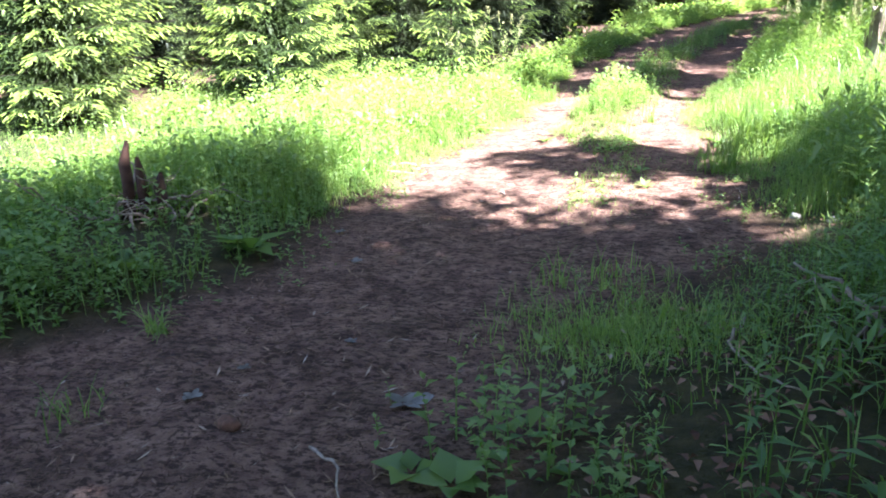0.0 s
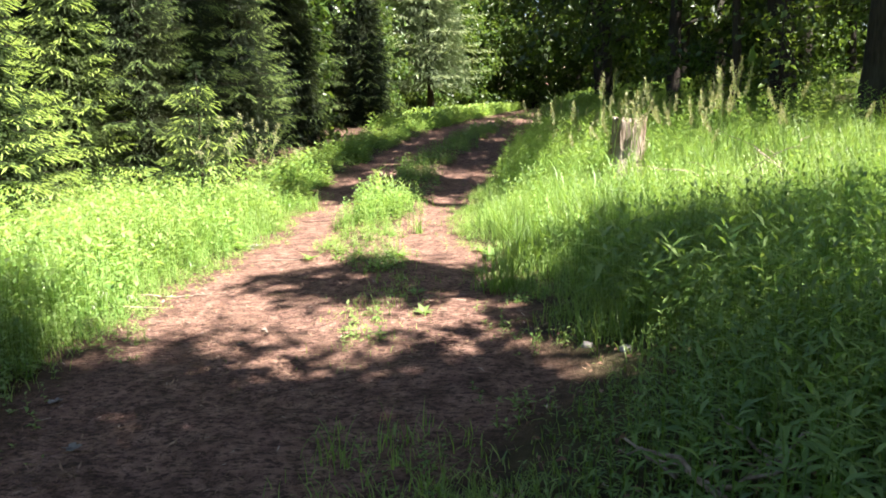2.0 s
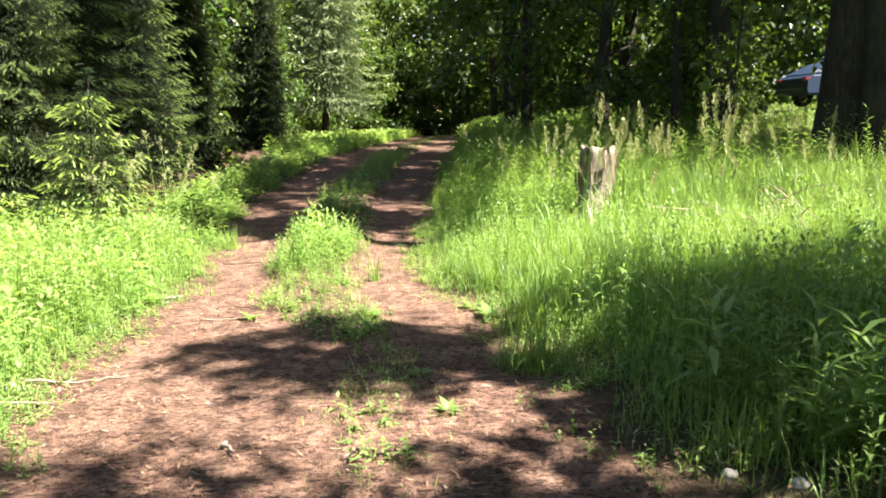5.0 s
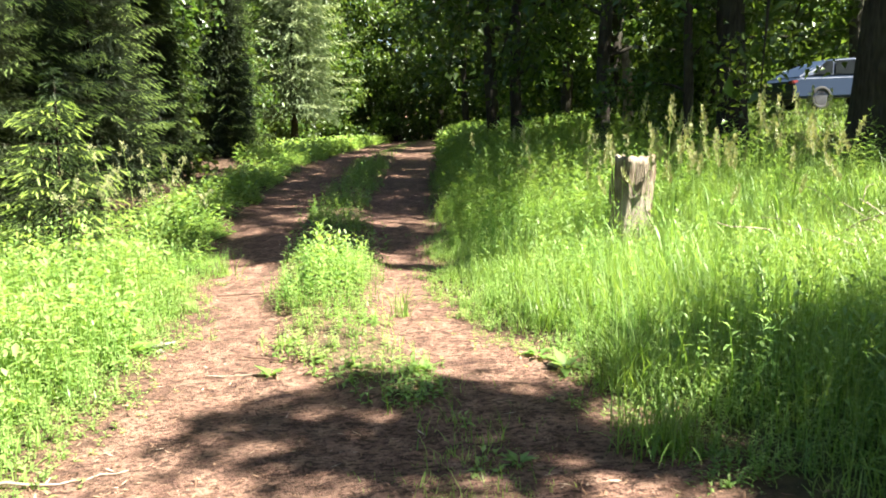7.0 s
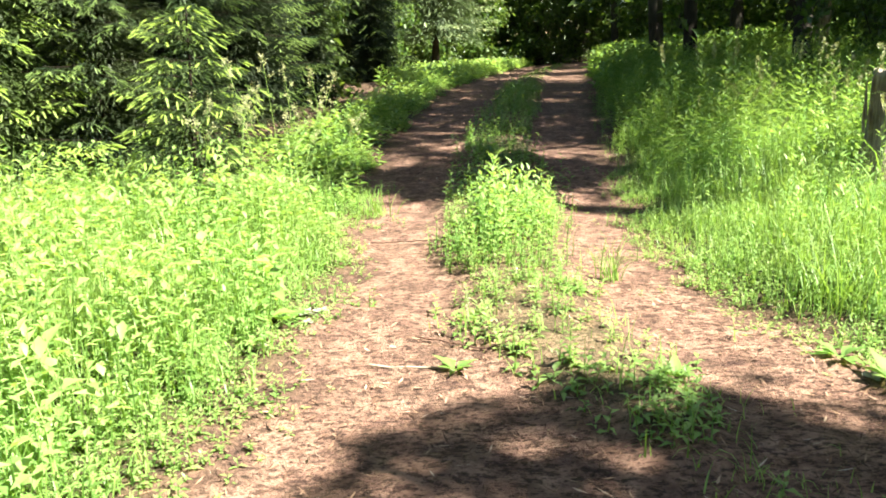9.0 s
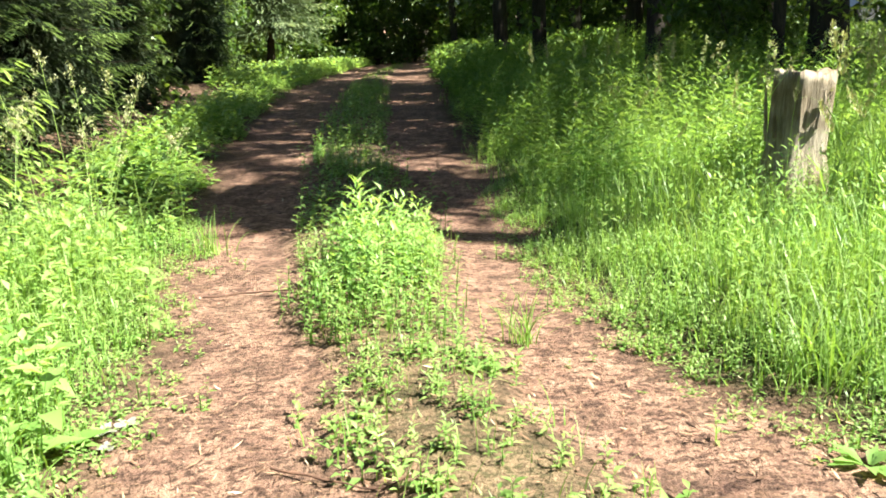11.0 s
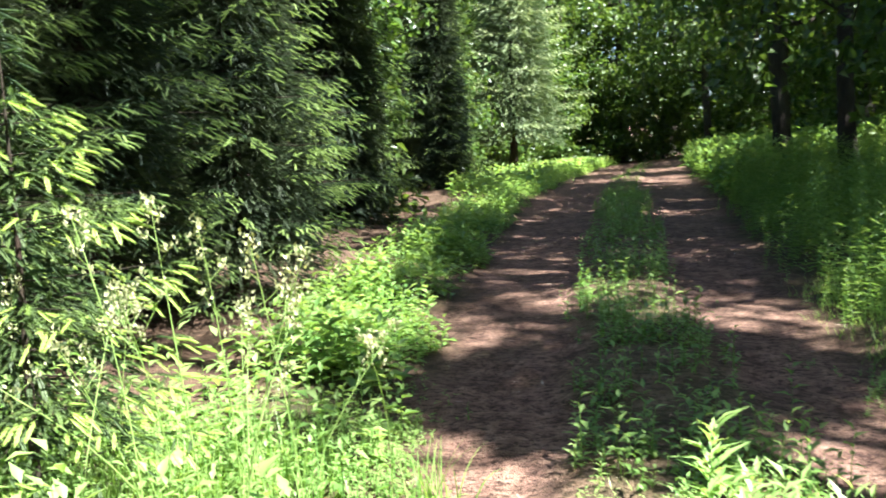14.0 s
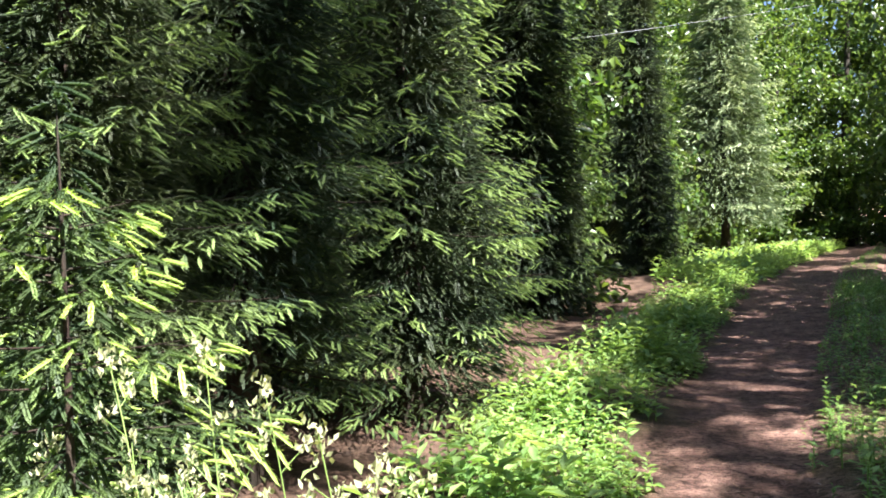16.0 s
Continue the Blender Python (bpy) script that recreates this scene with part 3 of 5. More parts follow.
def right_place(r, n):
    x, y = r.uniform(24, 46, n), r.uniform(8, 56, n)
    return np.stack([x, y, height(x, y) + 16 * r.uniform(0, 1, n) ** 1.1], -1)


make_far_wood("far_wood", "dense green broad-leaved wood closing the track's end", 41, 130000, 0.55, back_place)
make_far_wood("far_wood", "dense green wood behind the spruces", 42, 34000, 0.45, left_place)
make_far_wood("far_wood", "dense green wood beyond the sunny lawn", 43, 22000, 0.45, right_place)


# ---- grasses and weeds ----
def scatter(rng, n, x0, x1, y0, y1, keep):
    x, y = rng.uniform(x0, x1, n), rng.uniform(y0, y1, n)
    k = rng.uniform(0, 1, n) < keep(x, y)
    return x[k], y[k]


def grass_field(name, label, seed, spots, tall, width, count=1, bend=0.35, tone_mid=0.5, spread=0.03):
    """Bent blades standing at the spots (x, y); tall: the length of each."""
    rng = np.random.default_rng(seed)
    x, y = np.repeat(spots[0], count), np.repeat(spots[1], count)
    n = len(x)
    x, y = x + rng.normal(0, spread, n), y + rng.normal(0, spread, n)
    ln = np.repeat(tall, count) * rng.uniform(0.5, 1.15, n)
    base = np.stack([x, y, height(x, y) - 0.02], -1)
    v, f, k = blades(base, rng.uniform(0, 2 * np.pi, n), np.abs(rng.normal(0.12, bend * 0.6, n)), ln, width * rng.uniform(0.6, 1.3, n))
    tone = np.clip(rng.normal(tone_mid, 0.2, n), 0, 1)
    return tagged(part(name, soup(name, v, f, np.repeat(tone, k)), BLADES), label, "grass", kind="stuff")


def weed_arrays(rng, x, y, tall, leaf, per, slim, up, tone_mid=0.42, simple=False):
    n = len(x)
    base = np.stack([x, y, height(x, y) - 0.02], -1)
    heading, lean = rng.uniform(0, 6.28, n), np.abs(rng.normal(0.1, 0.1, n))
    axis = unit(np.stack([np.cos(heading) * np.sin(lean), np.sin(heading) * np.sin(lean), np.cos(lean)], -1))
    v1, f1, k1 = blades(base, heading, lean * 0.8, tall, np.full(n, 0.007), 2, 0.2)
    t = np.tile((np.arange(per) + 0.5) / per, n) * 0.88 + 0.12
    i = np.repeat(np.arange(n), per)
    az = np.tile(np.arange(per) * 2.4, n) + rng.uniform(-0.4, 0.4, n * per) + i
    at = base[i] + axis[i] * (tall[i] * t)[:, None]
    way = np.stack([np.cos(az), np.sin(az), rng.normal(up, 0.25, len(az)) + 0.8 * t ** 3], -1)
    ln = leaf * rng.uniform(0.6, 1.25, len(az)) * (1.1 - 0.5 * t) * np.clip(tall[i] / 0.4, 0.5, 1.3)
    v2, f2, k2 = leaves(at, way, np.tile([[0, 0, 1.0]], (len(az), 1)), ln, ln * slim, simple=simple)
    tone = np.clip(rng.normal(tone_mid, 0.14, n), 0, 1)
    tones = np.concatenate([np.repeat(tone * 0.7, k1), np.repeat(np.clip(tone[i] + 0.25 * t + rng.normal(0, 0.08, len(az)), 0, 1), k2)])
    return np.concatenate([v1, v2]), np.concatenate([f1, f2 + len(v1)]), tones


def weed_field(name, label, seed, spots, tall, leaf, per, slim=0.34, up=0.25, tone_mid=0.42, simple=False):
    """Leafy stems at the spots: a thin stalk and leaves all the way up it."""
    v, f, tones = weed_arrays(np.random.default_rng(seed), *spots, tall, leaf, per, slim, up, tone_mid, simple)
    return tagged(part(name, soup(name, v, f, tones), WEEDS), label, "weeds", kind="stuff")


def near(x, y, cx, cy, rx, ry):
    return np.exp(-((x - cx) / rx) ** 2 - ((y - cy) / ry) ** 2)


rng = np.random.default_rng(5)

# the right-hand meadow
spots = scatter(rng, 30000, 0.4, 6.5, 4.2, 13.5, lambda x, y: smooth(0.02, 0.45, off_path(x, y)) * (x > 0) * (1 - 0.75 * smooth(3.2, 6, x)))
grass_field("tall_grass", "tall lush green meadow grass on the verge", 31, spots, 0.48 * smooth(-0.15, 1.5, off_path(*spots)) * (1 + 0.25 * wave(*spots, 1.7)) * (1 - 0.6 * near(*spots, 2.05, 9.3, 0.45, 0.9)) + 0.08, 0.0055, 3, 0.8, 0.65)
spots = scatter(rng, 4200, 0.7, 5.0, 4.2, 11.0, lambda x, y: smooth(0.1, 0.6, off_path(x, y)) * (0.4 + 0.6 * (wave(x, y, 2.3) > 0)) * (x > 0))
weed_field("meadow_weeds", "light green leafy weeds among the meadow grass", 33, spots, rng.uniform(0.2, 0.5, len(spots[0])) * smooth(-0.2, 0.7, off_path(*spots)) + 0.06, 0.062, 11, 0.26, 0.25, 0.5)
spots = scatter(rng, 13000, 0.2, 2.2, 5.2, 11.5, lambda x, y: smooth(-0.12, 0.12, off_path(x, y)) * (1 - smooth(0.45, 0.8, off_path(x, y))) * (x > 0) * (0.3 + 0.7 * (wave(x, y, 4.4) > -0.3)))
weed_field("fringe_weeds", "low yellow-green leafy weeds fringing the meadow", 64, spots, 0.04 + 0.2 * rng.uniform(0, 1, len(spots[0])) ** 1.5 * smooth(-0.15, 0.4, off_path(*spots)), 0.068, 7, 0.32, 0.2, 0.55)
# shaded growth at the near right; low tones put shade into its colour
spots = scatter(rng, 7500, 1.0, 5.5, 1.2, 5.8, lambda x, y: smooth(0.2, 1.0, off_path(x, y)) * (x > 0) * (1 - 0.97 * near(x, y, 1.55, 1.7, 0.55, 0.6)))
weed_field("shaded_weeds", "leafy green weeds in the tree shade, toned darker for it", 34, spots, rng.uniform(0.15, 0.62, len(spots[0])) * smooth(0.0, 1.3, off_path(*spots)) + 0.05, 0.085, 11, 0.22, 0.2, 0.3)
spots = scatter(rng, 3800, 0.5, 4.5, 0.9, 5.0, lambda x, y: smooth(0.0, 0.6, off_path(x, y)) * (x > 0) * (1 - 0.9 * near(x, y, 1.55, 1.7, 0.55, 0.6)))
grass_field("shade_grass", "thin grass in the tree shade, toned darker for it", 35, spots, 0.26 * smooth(-0.1, 1.2, off_path(*spots)) * (0.35 + 0.65 * smooth(2.4, 4.2, spots[1])) + 0.07, 0.0065, 3, 0.9, 0.35)
spots = scatter(rng, 8000, 0.4, 1.9, 1.7, 3.3, lambda x, y: near(x, y, 1.0, 2.4, 0.33, 0.26) + 0.06 * near(x, y, 0.9, 3.2, 0.5, 0.6))
# the light tone stands in for sun falling on this patch
grass_field("grass_patch", "low green grass patch at the track's edge", 36, spots, rng.uniform(0.06, 0.15, len(spots[0])), 0.006, 4, 1.1, 0.75)

# the left-hand verge
spots = scatter(rng, 17000, -6.5, -0.6, 3.6, 10.3, lambda x, y: smooth(0.02, 0.4, off_path(x, y)) * (x < 0) * (1 - 0.7 * smooth(3.6, 5.5, -x)) * (1 - 0.95 * smooth(3.1, 3.9, -x) * (1 - smooth(6.5, 7.5, y))))
grass_field("verge_grass", "bright green mixed grass on the sunny verge", 32, spots, 0.34 * smooth(-0.1, 0.8, off_path(*spots)) * (1 + 0.3 * wave(*spots, 1.9)) + 0.07, 0.0065, 3, 0.55, 0.65)
spots = scatter(rng, 9500, -5.5, -0.7, 3.8, 10.4, lambda x, y: smooth(0.05, 0.5, off_path(x, y)) * (x < 0) * (0.55 + 0.45 * (wave(x, y, 2.0) > -0.1)) * (1 - 0.95 * smooth(3.1, 3.9, -x) * (1 - smooth(6.5, 7.5, y))))
weed_field("verge_weeds", "bright yellow-green leafy weeds on the sunny verge", 37, spots, (0.1 + 0.42 * rng.uniform(0, 1, len(spots[0])) ** 1.5) * (1 + 0.45 * wave(*spots, 2.6)) * smooth(-0.3, 0.6, off_path(*spots)) + 0.04, 0.078, 9, 0.4, 0.15, 0.58)
spots = scatter(rng, 900, -3.6, -0.9, 5.0, 9.6, lambda x, y: smooth(0.05, 0.4, off_path(x, y)) * (x < 0) * (wave(x, y, 2.9) > 0.0))
weed_field("broad_verge_weeds", "broad-leaved green weeds on the sunny verge", 65, spots, rng.uniform(0.12, 0.4, len(spots[0])), 0.14, 6, 0.5, 0.1, 0.5)
spots = scatter(rng, 9000, -2.6, -0.5, 4.4, 11.0, lambda x, y: smooth(-0.12, 0.12, off_path(x, y)) * (1 - smooth(0.4, 0.7, off_path(x, y))) * (x < 0) * (0.3 + 0.7 * (wave(x, y, 4.4) > -0.3)))
weed_field("fringe_weeds", "low yellow-green leafy weeds fringing the verge", 66, spots, 0.04 + 0.18 * rng.uniform(0, 1, len(spots[0])) ** 1.5 * smooth(-0.15, 0.4, off_path(*spots)), 0.07, 7, 0.38, 0.2, 0.55)
# tones below those of the sunny verge: shade put into the leaf colour
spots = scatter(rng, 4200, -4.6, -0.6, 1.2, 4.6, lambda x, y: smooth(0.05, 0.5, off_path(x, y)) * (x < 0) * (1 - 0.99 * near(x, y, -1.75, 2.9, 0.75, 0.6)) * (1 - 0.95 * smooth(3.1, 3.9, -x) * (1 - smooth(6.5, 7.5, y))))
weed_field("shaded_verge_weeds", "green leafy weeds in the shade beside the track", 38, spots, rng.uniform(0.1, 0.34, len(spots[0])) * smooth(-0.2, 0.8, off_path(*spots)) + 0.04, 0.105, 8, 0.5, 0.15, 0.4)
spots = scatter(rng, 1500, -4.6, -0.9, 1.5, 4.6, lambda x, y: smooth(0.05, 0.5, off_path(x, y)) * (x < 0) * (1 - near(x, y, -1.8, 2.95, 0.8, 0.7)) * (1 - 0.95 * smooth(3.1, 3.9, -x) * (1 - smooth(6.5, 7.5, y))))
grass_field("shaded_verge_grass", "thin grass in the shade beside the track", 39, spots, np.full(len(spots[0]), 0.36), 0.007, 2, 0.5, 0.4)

spots = scatter(rng, 1600, -5.5, -0.9, 4.6, 10.2, lambda x, y: smooth(0.2, 0.9, off_path(x, y)) * (x < 0) * (0.3 + 0.7 * (wave(x, y, 1.3) > 0.1)) * (1 - 0.95 * smooth(3.1, 3.9, -x) * (1 - smooth(6.5, 7.5, y))))
grass_field("verge_stalks", "taller thin grass standing above the verge weeds", 40, spots, rng.uniform(0.4, 0.72, len(spots[0])), 0.006, 3, 0.5, 0.7)
# rough growth further out
spots = scatter(rng, 26000, -16.0, 18.0, -9.0, 24.0, lambda x, y: smooth(0.3, 1.2, off_path(x, y)) * (1 - 0.93 * smooth(2.2, 3.2, -x) * smooth(8.5, 10, y)) * (1 - 0.8 * ((x > -4.5) & (x < 4) & (y > 2.5) & (y < 13))))
grass_field("rough_grass", "rough grass under and between the trees", 62, spots, rng.uniform(0.12, 0.32, len(spots[0])), 0.014, 2, 0.6, 0.45, 0.08)

# low herbs under the wood's edge, both sides
spots = scatter(rng, 15000, -4.2, -1.4, 10.0, 34.0, lambda x, y: smooth(0.05, 0.35, off_path(x, y)) * (1 - smooth(0.8, 1.5, off_path(x, y))) * (x < 0) * (1 - 0.5 * (y > 20)) * (0.2 + 0.8 * (wave(x, y, 1.6) + 0.6 * wave(x, y, 4.5) > -0.15)))
weed_field("wood_herbs", "low green herbs and ferns along the wood's edge", 51, spots, rng.uniform(0.08, 0.34, len(spots[0])) * (1 + 0.5 * wave(*spots, 2.4)), 0.15, 7, 0.45, 0.15, 0.5, simple=True)
spots = scatter(rng, 5500, 0.4, 6.5, 10.2, 24.0, lambda x, y: smooth(0.05, 0.5, off_path(x, y)) * (x > 0) * (1 - 0.6 * smooth(2.5, 5, x)))
weed_field("tall_weeds", "tall leafy green weeds crowding the verge", 52, spots, rng.uniform(0.3, 0.85, len(spots[0])) * smooth(-0.2, 0.9, off_path(*spots)) + 0.08, 0.08, 22, 0.16, 0.2, 0.42, simple=True)
spots = scatter(rng, 7000, 0.8, 9.0, 22.0, 50.0, lambda x, y: smooth(0.05, 0.5, off_path(x, y)) * (x > 0))
weed_field("far_weeds", "tall green weeds between the tree trunks", 53, spots, rng.uniform(0.25, 0.8, len(spots[0])), 0.2, 8, 0.35, 0.25, 0.42, simple=True)
spots = scatter(rng, 5000, -4.0, 0.8, 26.0, 50.0, lambda x, y: smooth(0.05, 0.5, off_path(x, y)) * (x < 1) * (1 - 0.7 * smooth(1.6, 3, off_path(x, y))))
weed_field("far_herbs", "bright low herbs below the pale spruce", 54, spots, rng.uniform(0.15, 0.5, len(spots[0])), 0.2, 7, 0.45, 0.2, 0.55, simple=True)
spots = scatter(rng, 12000, 5.0, 20.0, 10.0, 34.0, lambda x, y: 0.85 + 0 * x)
grass_field("lawn_grass", "sunny rough lawn beyond the trees", 55, spots, np.full(len(spots[0]), 0.2), 0.02, 2, 0.5, 0.6, 0.1)

# the green strip between the ruts
spots = scatter(rng, 1500, -1.2, 0.5, 7.0, 10.2, lambda x, y: smooth(-0.02, 0.22, on_mound(x, y)) * (0.35 + near(x, y, -0.42, 8.9, 0.4, 0.8)))
weed_field("strip_weeds", "light green leafy weeds on the strip between the ruts", 56, spots, 0.1 + 0.34 * near(*spots, -0.42, 8.95, 0.42, 0.75) * rng.uniform(0.5, 1.2, len(spots[0])), 0.085, 12, 0.3, 0.3, 0.5)
spots = scatter(rng, 1900, -1.2, 0.7, 5.2, 10.2, lambda x, y: smooth(-0.05, 0.2, on_mound(x, y)) * (0.3 + 0.7 * (wave(x, y, 3.3) > 0.0)))
grass_field("strip_grass", "short yellow-green grass on the strip between the ruts", 57, spots, rng.uniform(0.06, 0.2, len(spots[0])), 0.006, 2, 0.7, 0.6)
spots = scatter(rng, 1500, -0.8, 0.7, 4.2, 8.0, lambda x, y: smooth(-0.05, 0.2, on_mound(x, y)) * (wave(x, y, 3.3) > 0.05))
weed_field("creeping_weeds", "small flat weeds on the track", 58, spots, rng.uniform(0.03, 0.12, len(spots[0])), 0.11, 6, 0.45, 0.1, 0.5)
# tone a little under the sunny strip's, for the shade here
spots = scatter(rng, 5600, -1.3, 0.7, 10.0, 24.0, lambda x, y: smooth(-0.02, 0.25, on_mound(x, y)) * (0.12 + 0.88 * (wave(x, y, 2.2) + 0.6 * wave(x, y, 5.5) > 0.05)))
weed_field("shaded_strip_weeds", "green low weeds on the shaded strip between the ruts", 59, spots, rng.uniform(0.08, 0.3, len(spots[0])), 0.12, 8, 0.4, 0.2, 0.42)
spots = scatter(rng, 900, -0.9, 2.6, 22.0, 46.0, lambda x, y: smooth(0.0, 0.2, on_mound(x, y)))
weed_field("far_strip_weeds", "thin low weeds on the far strip between the ruts", 60, spots, rng.uniform(0.06, 0.16, len(spots[0])), 0.14, 6, 0.4, 0.2, 0.42, simple=True)

spots = scatter(rng, 9000, -0.3, 0.9, 3.9, 6.6, lambda x, y: near(x, y, 0.32, 5.3, 0.26, 0.95) * (wave(x, y, 4.1) > -0.1))
grass_field("track_grass", "thin yellow-green grass on the bare track", 63, spots, rng.uniform(0.03, 0.1, len(spots[0])), 0.005, 1, 1.0, 0.75)
# scattered seedlings along the edges of the bare earth
spots = scatter(rng, 11000, -2.0, 1.9, 1.0, 12.0, lambda x, y: smooth(-0.35, 0.0, off_path(x, y)) * (1 - smooth(0.1, 0.3, off_path(x, y))) * (wave(x, y, 5.0) > 0.1) * 0.5)
weed_field("edge_seedlings", "small seedlings where the earth meets the verge", 61, spots, 0.02 + 0.12 * rng.uniform(0, 1, len(spots[0])) ** 2, 0.075, 6, 0.45, 0.2, 0.48)


# ---- litter on the track ----
def litter_material():
    m = Mat("dry_litter")
    c = m.ramp(m.attribute("tone"), (0.0, (0.06, 0.032, 0.02)), (0.45, (0.21, 0.12, 0.075)), (0.8, (0.38, 0.25, 0.155)), (1.0, (0.62, 0.54, 0.43)))
    return m.colour(c).gloss(0.85, 0, 0.2).m


LITTER = litter_material()


def make_litter():
    r = np.random.default_rng(71)
    x, y = scatter(r, 105000, -2.2, 2.2, 0.7, 16.0, lambda a, b: (1 - smooth(0.05, 0.4, off_path(a, b))) * (0.45 + 0.55 * (wave(a, b, 2.7) > -0.2)) * (1 - 0.75 * smooth(4, 11, b)))
    n = len(x)
    az = r.uniform(0, 6.28, n)
    ln = 0.012 + 0.055 * r.uniform(0, 1, n) ** 2.6
    d = np.stack([np.cos(az), np.sin(az), r.normal(0.04, 0.1, n)], -1) * ln[:, None]
    s = np.stack([-np.sin(az), np.cos(az), 0 * az], -1) * (ln * r.uniform(0.02, 0.09, n))[:, None]
    p = np.stack([x, y, height(x, y) + 0.006], -1)
    top = np.array([[0, 0, 0.006]]) * r.uniform(0.4, 1.6, (n, 1))
    v = np.stack([p, p + d * 0.5 + s + top * 0.3, p + d + top, p + d * 0.5 - s + top * 0.3], 1).reshape(-1, 3)
    f = (np.arange(n)[:, None, None] * 4 + np.array([(0, 1, 2), (0, 2, 3)])[None]).reshape(-1, 3)
    tone = np.repeat(np.clip(r.beta(1.1, 2.0, n), 0, 1), 4)
    tagged(part("needle_litter", soup("needle_litter", v, f, tone), LITTER), "brown needles and bark chips strewn on the track", "litter", kind="stuff")


make_litter()


def make_leaf_litter():
    r = np.random.default_rng(72)
    x, y = scatter(r, 5200, 0.8, 4.5, 0.8, 4.6, lambda a, b: smooth(-0.1, 0.5, off_path(a, b)) * (0.25 + 0.75 * near(a, b, 1.6, 1.7, 0.7, 0.7)))
    n = len(x)
    az = r.uniform(0, 6.28, n)
    at = np.stack([x, y, height(x, y) + r.uniform(0.006, 0.03, n)], -1)
    way = np.stack([np.cos(az), np.sin(az), r.normal(0.05, 0.2, n)], -1)
    ln = r.uniform(0.02, 0.055, n)
    v, f, k = leaves(at, way, unit(r.normal(0, 0.35, (n, 3)) + np.array([0, 0, 1.0])), ln, ln * 0.5, 0.35)
    tone = np.repeat(np.clip(r.beta(1.3, 2.2, n), 0, 1), k)
    tagged(part("leaf_litter", soup("leaf_litter", v, f, tone), LITTER), "dry brown leaves lying under the shaded weeds", "litter", kind="stuff")


make_leaf_litter()


# ---- single things ----
def bark_chip_material():
    m = Mat("weathered_wood")
    grain = m.noise(9, 6, 0.7, (5, 5, 0.5))
    patch = m.noise(3, 3)
    c = m.mix(m.ramp(patch, (0.4, (0, 0, 0)), (0.6, (1, 1, 1))), m.ramp(grain, (0.3, (0.1, 0.075, 0.05)), (0.5, (0.3, 0.25, 0.19)), (0.75, (0.46, 0.41, 0.33))),
              m.ramp(grain, (0.3, (0.06, 0.045, 0.03)), (0.7, (0.26, 0.19, 0.12))))
    return m.colour(c).gloss(0.9, 0, 0.2).bump(grain, 1.0, 0.02).m


def plain_material(name, a, b, scale, rough=0.8, metal=0.0, bump=0.4):
    m = Mat(name)
    n = m.noise(scale, 5, 0.6)
    m.colour(m.ramp(n, (0.3, a), (0.7, b))).gloss(rough, metal, 0.4)
    if bump:
        m.bump(n, bump, 0.01)
    return m.m


OLD_WOOD = bark_chip_material()
TWIG = plain_material("dry_twigs", (0.14, 0.1, 0.07), (0.4, 0.33, 0.25), 30)
RED_WOOD = plain_material("rotten_wood", (0.035, 0.017, 0.011), (0.13, 0.065, 0.04), 12)
STONE = plain_material("pale_stone", (0.2, 0.18, 0.16), (0.4, 0.37, 0.33), 14)
DRY_LEAF = plain_material("dry_leaf", (0.2, 0.18, 0.15), (0.42, 0.4, 0.36), 18, 0.7)
CONE = plain_material("cone_scales", (0.07, 0.035, 0.02), (0.2, 0.1, 0.06), 40)


def ground_at(x, y):
    return float(height(x, y))


def make_stump(x, y, top, r):
    z0 = ground_at(x, y) - 0.05
    base = new("tree_stump")
    base.location = (x, y, z0)
    rg = np.random.default_rng(3)
    sides, rings = 36, 14
    ang = np.linspace(0, 2 * np.pi, sides, endpoint=False)
    jag = 0.014 * np.sin(ang * 2 + 1) + rg.uniform(-0.02, 0.015, sides)
    flute = 1 + 0.09 * np.sin(ang * 5 + 0.4) + 0.05 * np.sin(ang * 11) + rg.uniform(-0.03, 0.03, sides)
    vs = []
    for k in range(rings + 1):
        t = k / rings
        rr = r * (1.35 - 0.45 * min(1, t * 2.2) + 0.06 * t) * flute
        z = t * (top - z0 + jag)
        vs.append(np.stack([np.cos(ang) * rr + 0.03 * t, np.sin(ang) * rr, z], -1))
    inner = np.stack([np.cos(ang) * r * 0.62, np.sin(ang) * r * 0.62, np.full(sides, top - z0 - 0.04) + 0.5 * jag], -1)
    vs.append(inner)
    v = np.concatenate(vs)
    i, j = np.meshgrid(np.arange(rings + 1), np.arange(sides), indexing="ij")
    n = (j + 1) % sides
    f = np.stack([i * sides + j, i * sides + n, (i + 1) * sides + n, (i + 1) * sides + j], -1).reshape(-1, 4)
    part("bark", soup("bark", v, f), OLD_WOOD, base)
    bm = bmesh.new()
    ring = [bm.verts.new(p + np.array([0, 0, -0.004])) for p in inner]
    mid = bm.verts.new((0.01, 0, top - z0 - 0.07))
    for a in range(sides):
        bm.faces.new((ring[a], ring[(a + 1) % sides], mid))
    part("cut_top", bm, OLD_WOOD, base)
    for k in range(9):
        a = rg.uniform(0, 6.28)
        p = np.array([np.cos(a) * r * 1.0, np.sin(a) * r * 1.0, (top - z0) * rg.uniform(0.45, 0.8)])
        q = p + np.array([np.cos(a) * 0.02, np.sin(a) * 0.02, rg.uniform(0.12, 0.3)])
        tv, tf = tube([p, (p + q) / 2 + rg.normal(0, 0.006, 3), q], [0.014, 0.012, 0.004], 5)
        part("splinter", soup("splinter", tv, tf), OLD_WOOD, base)
    return tagged(base, "weathered grey-brown tree stump with splintered bark in tall grass", "stump")


make_stump(2.36, 10.1, 1.06, 0.19)


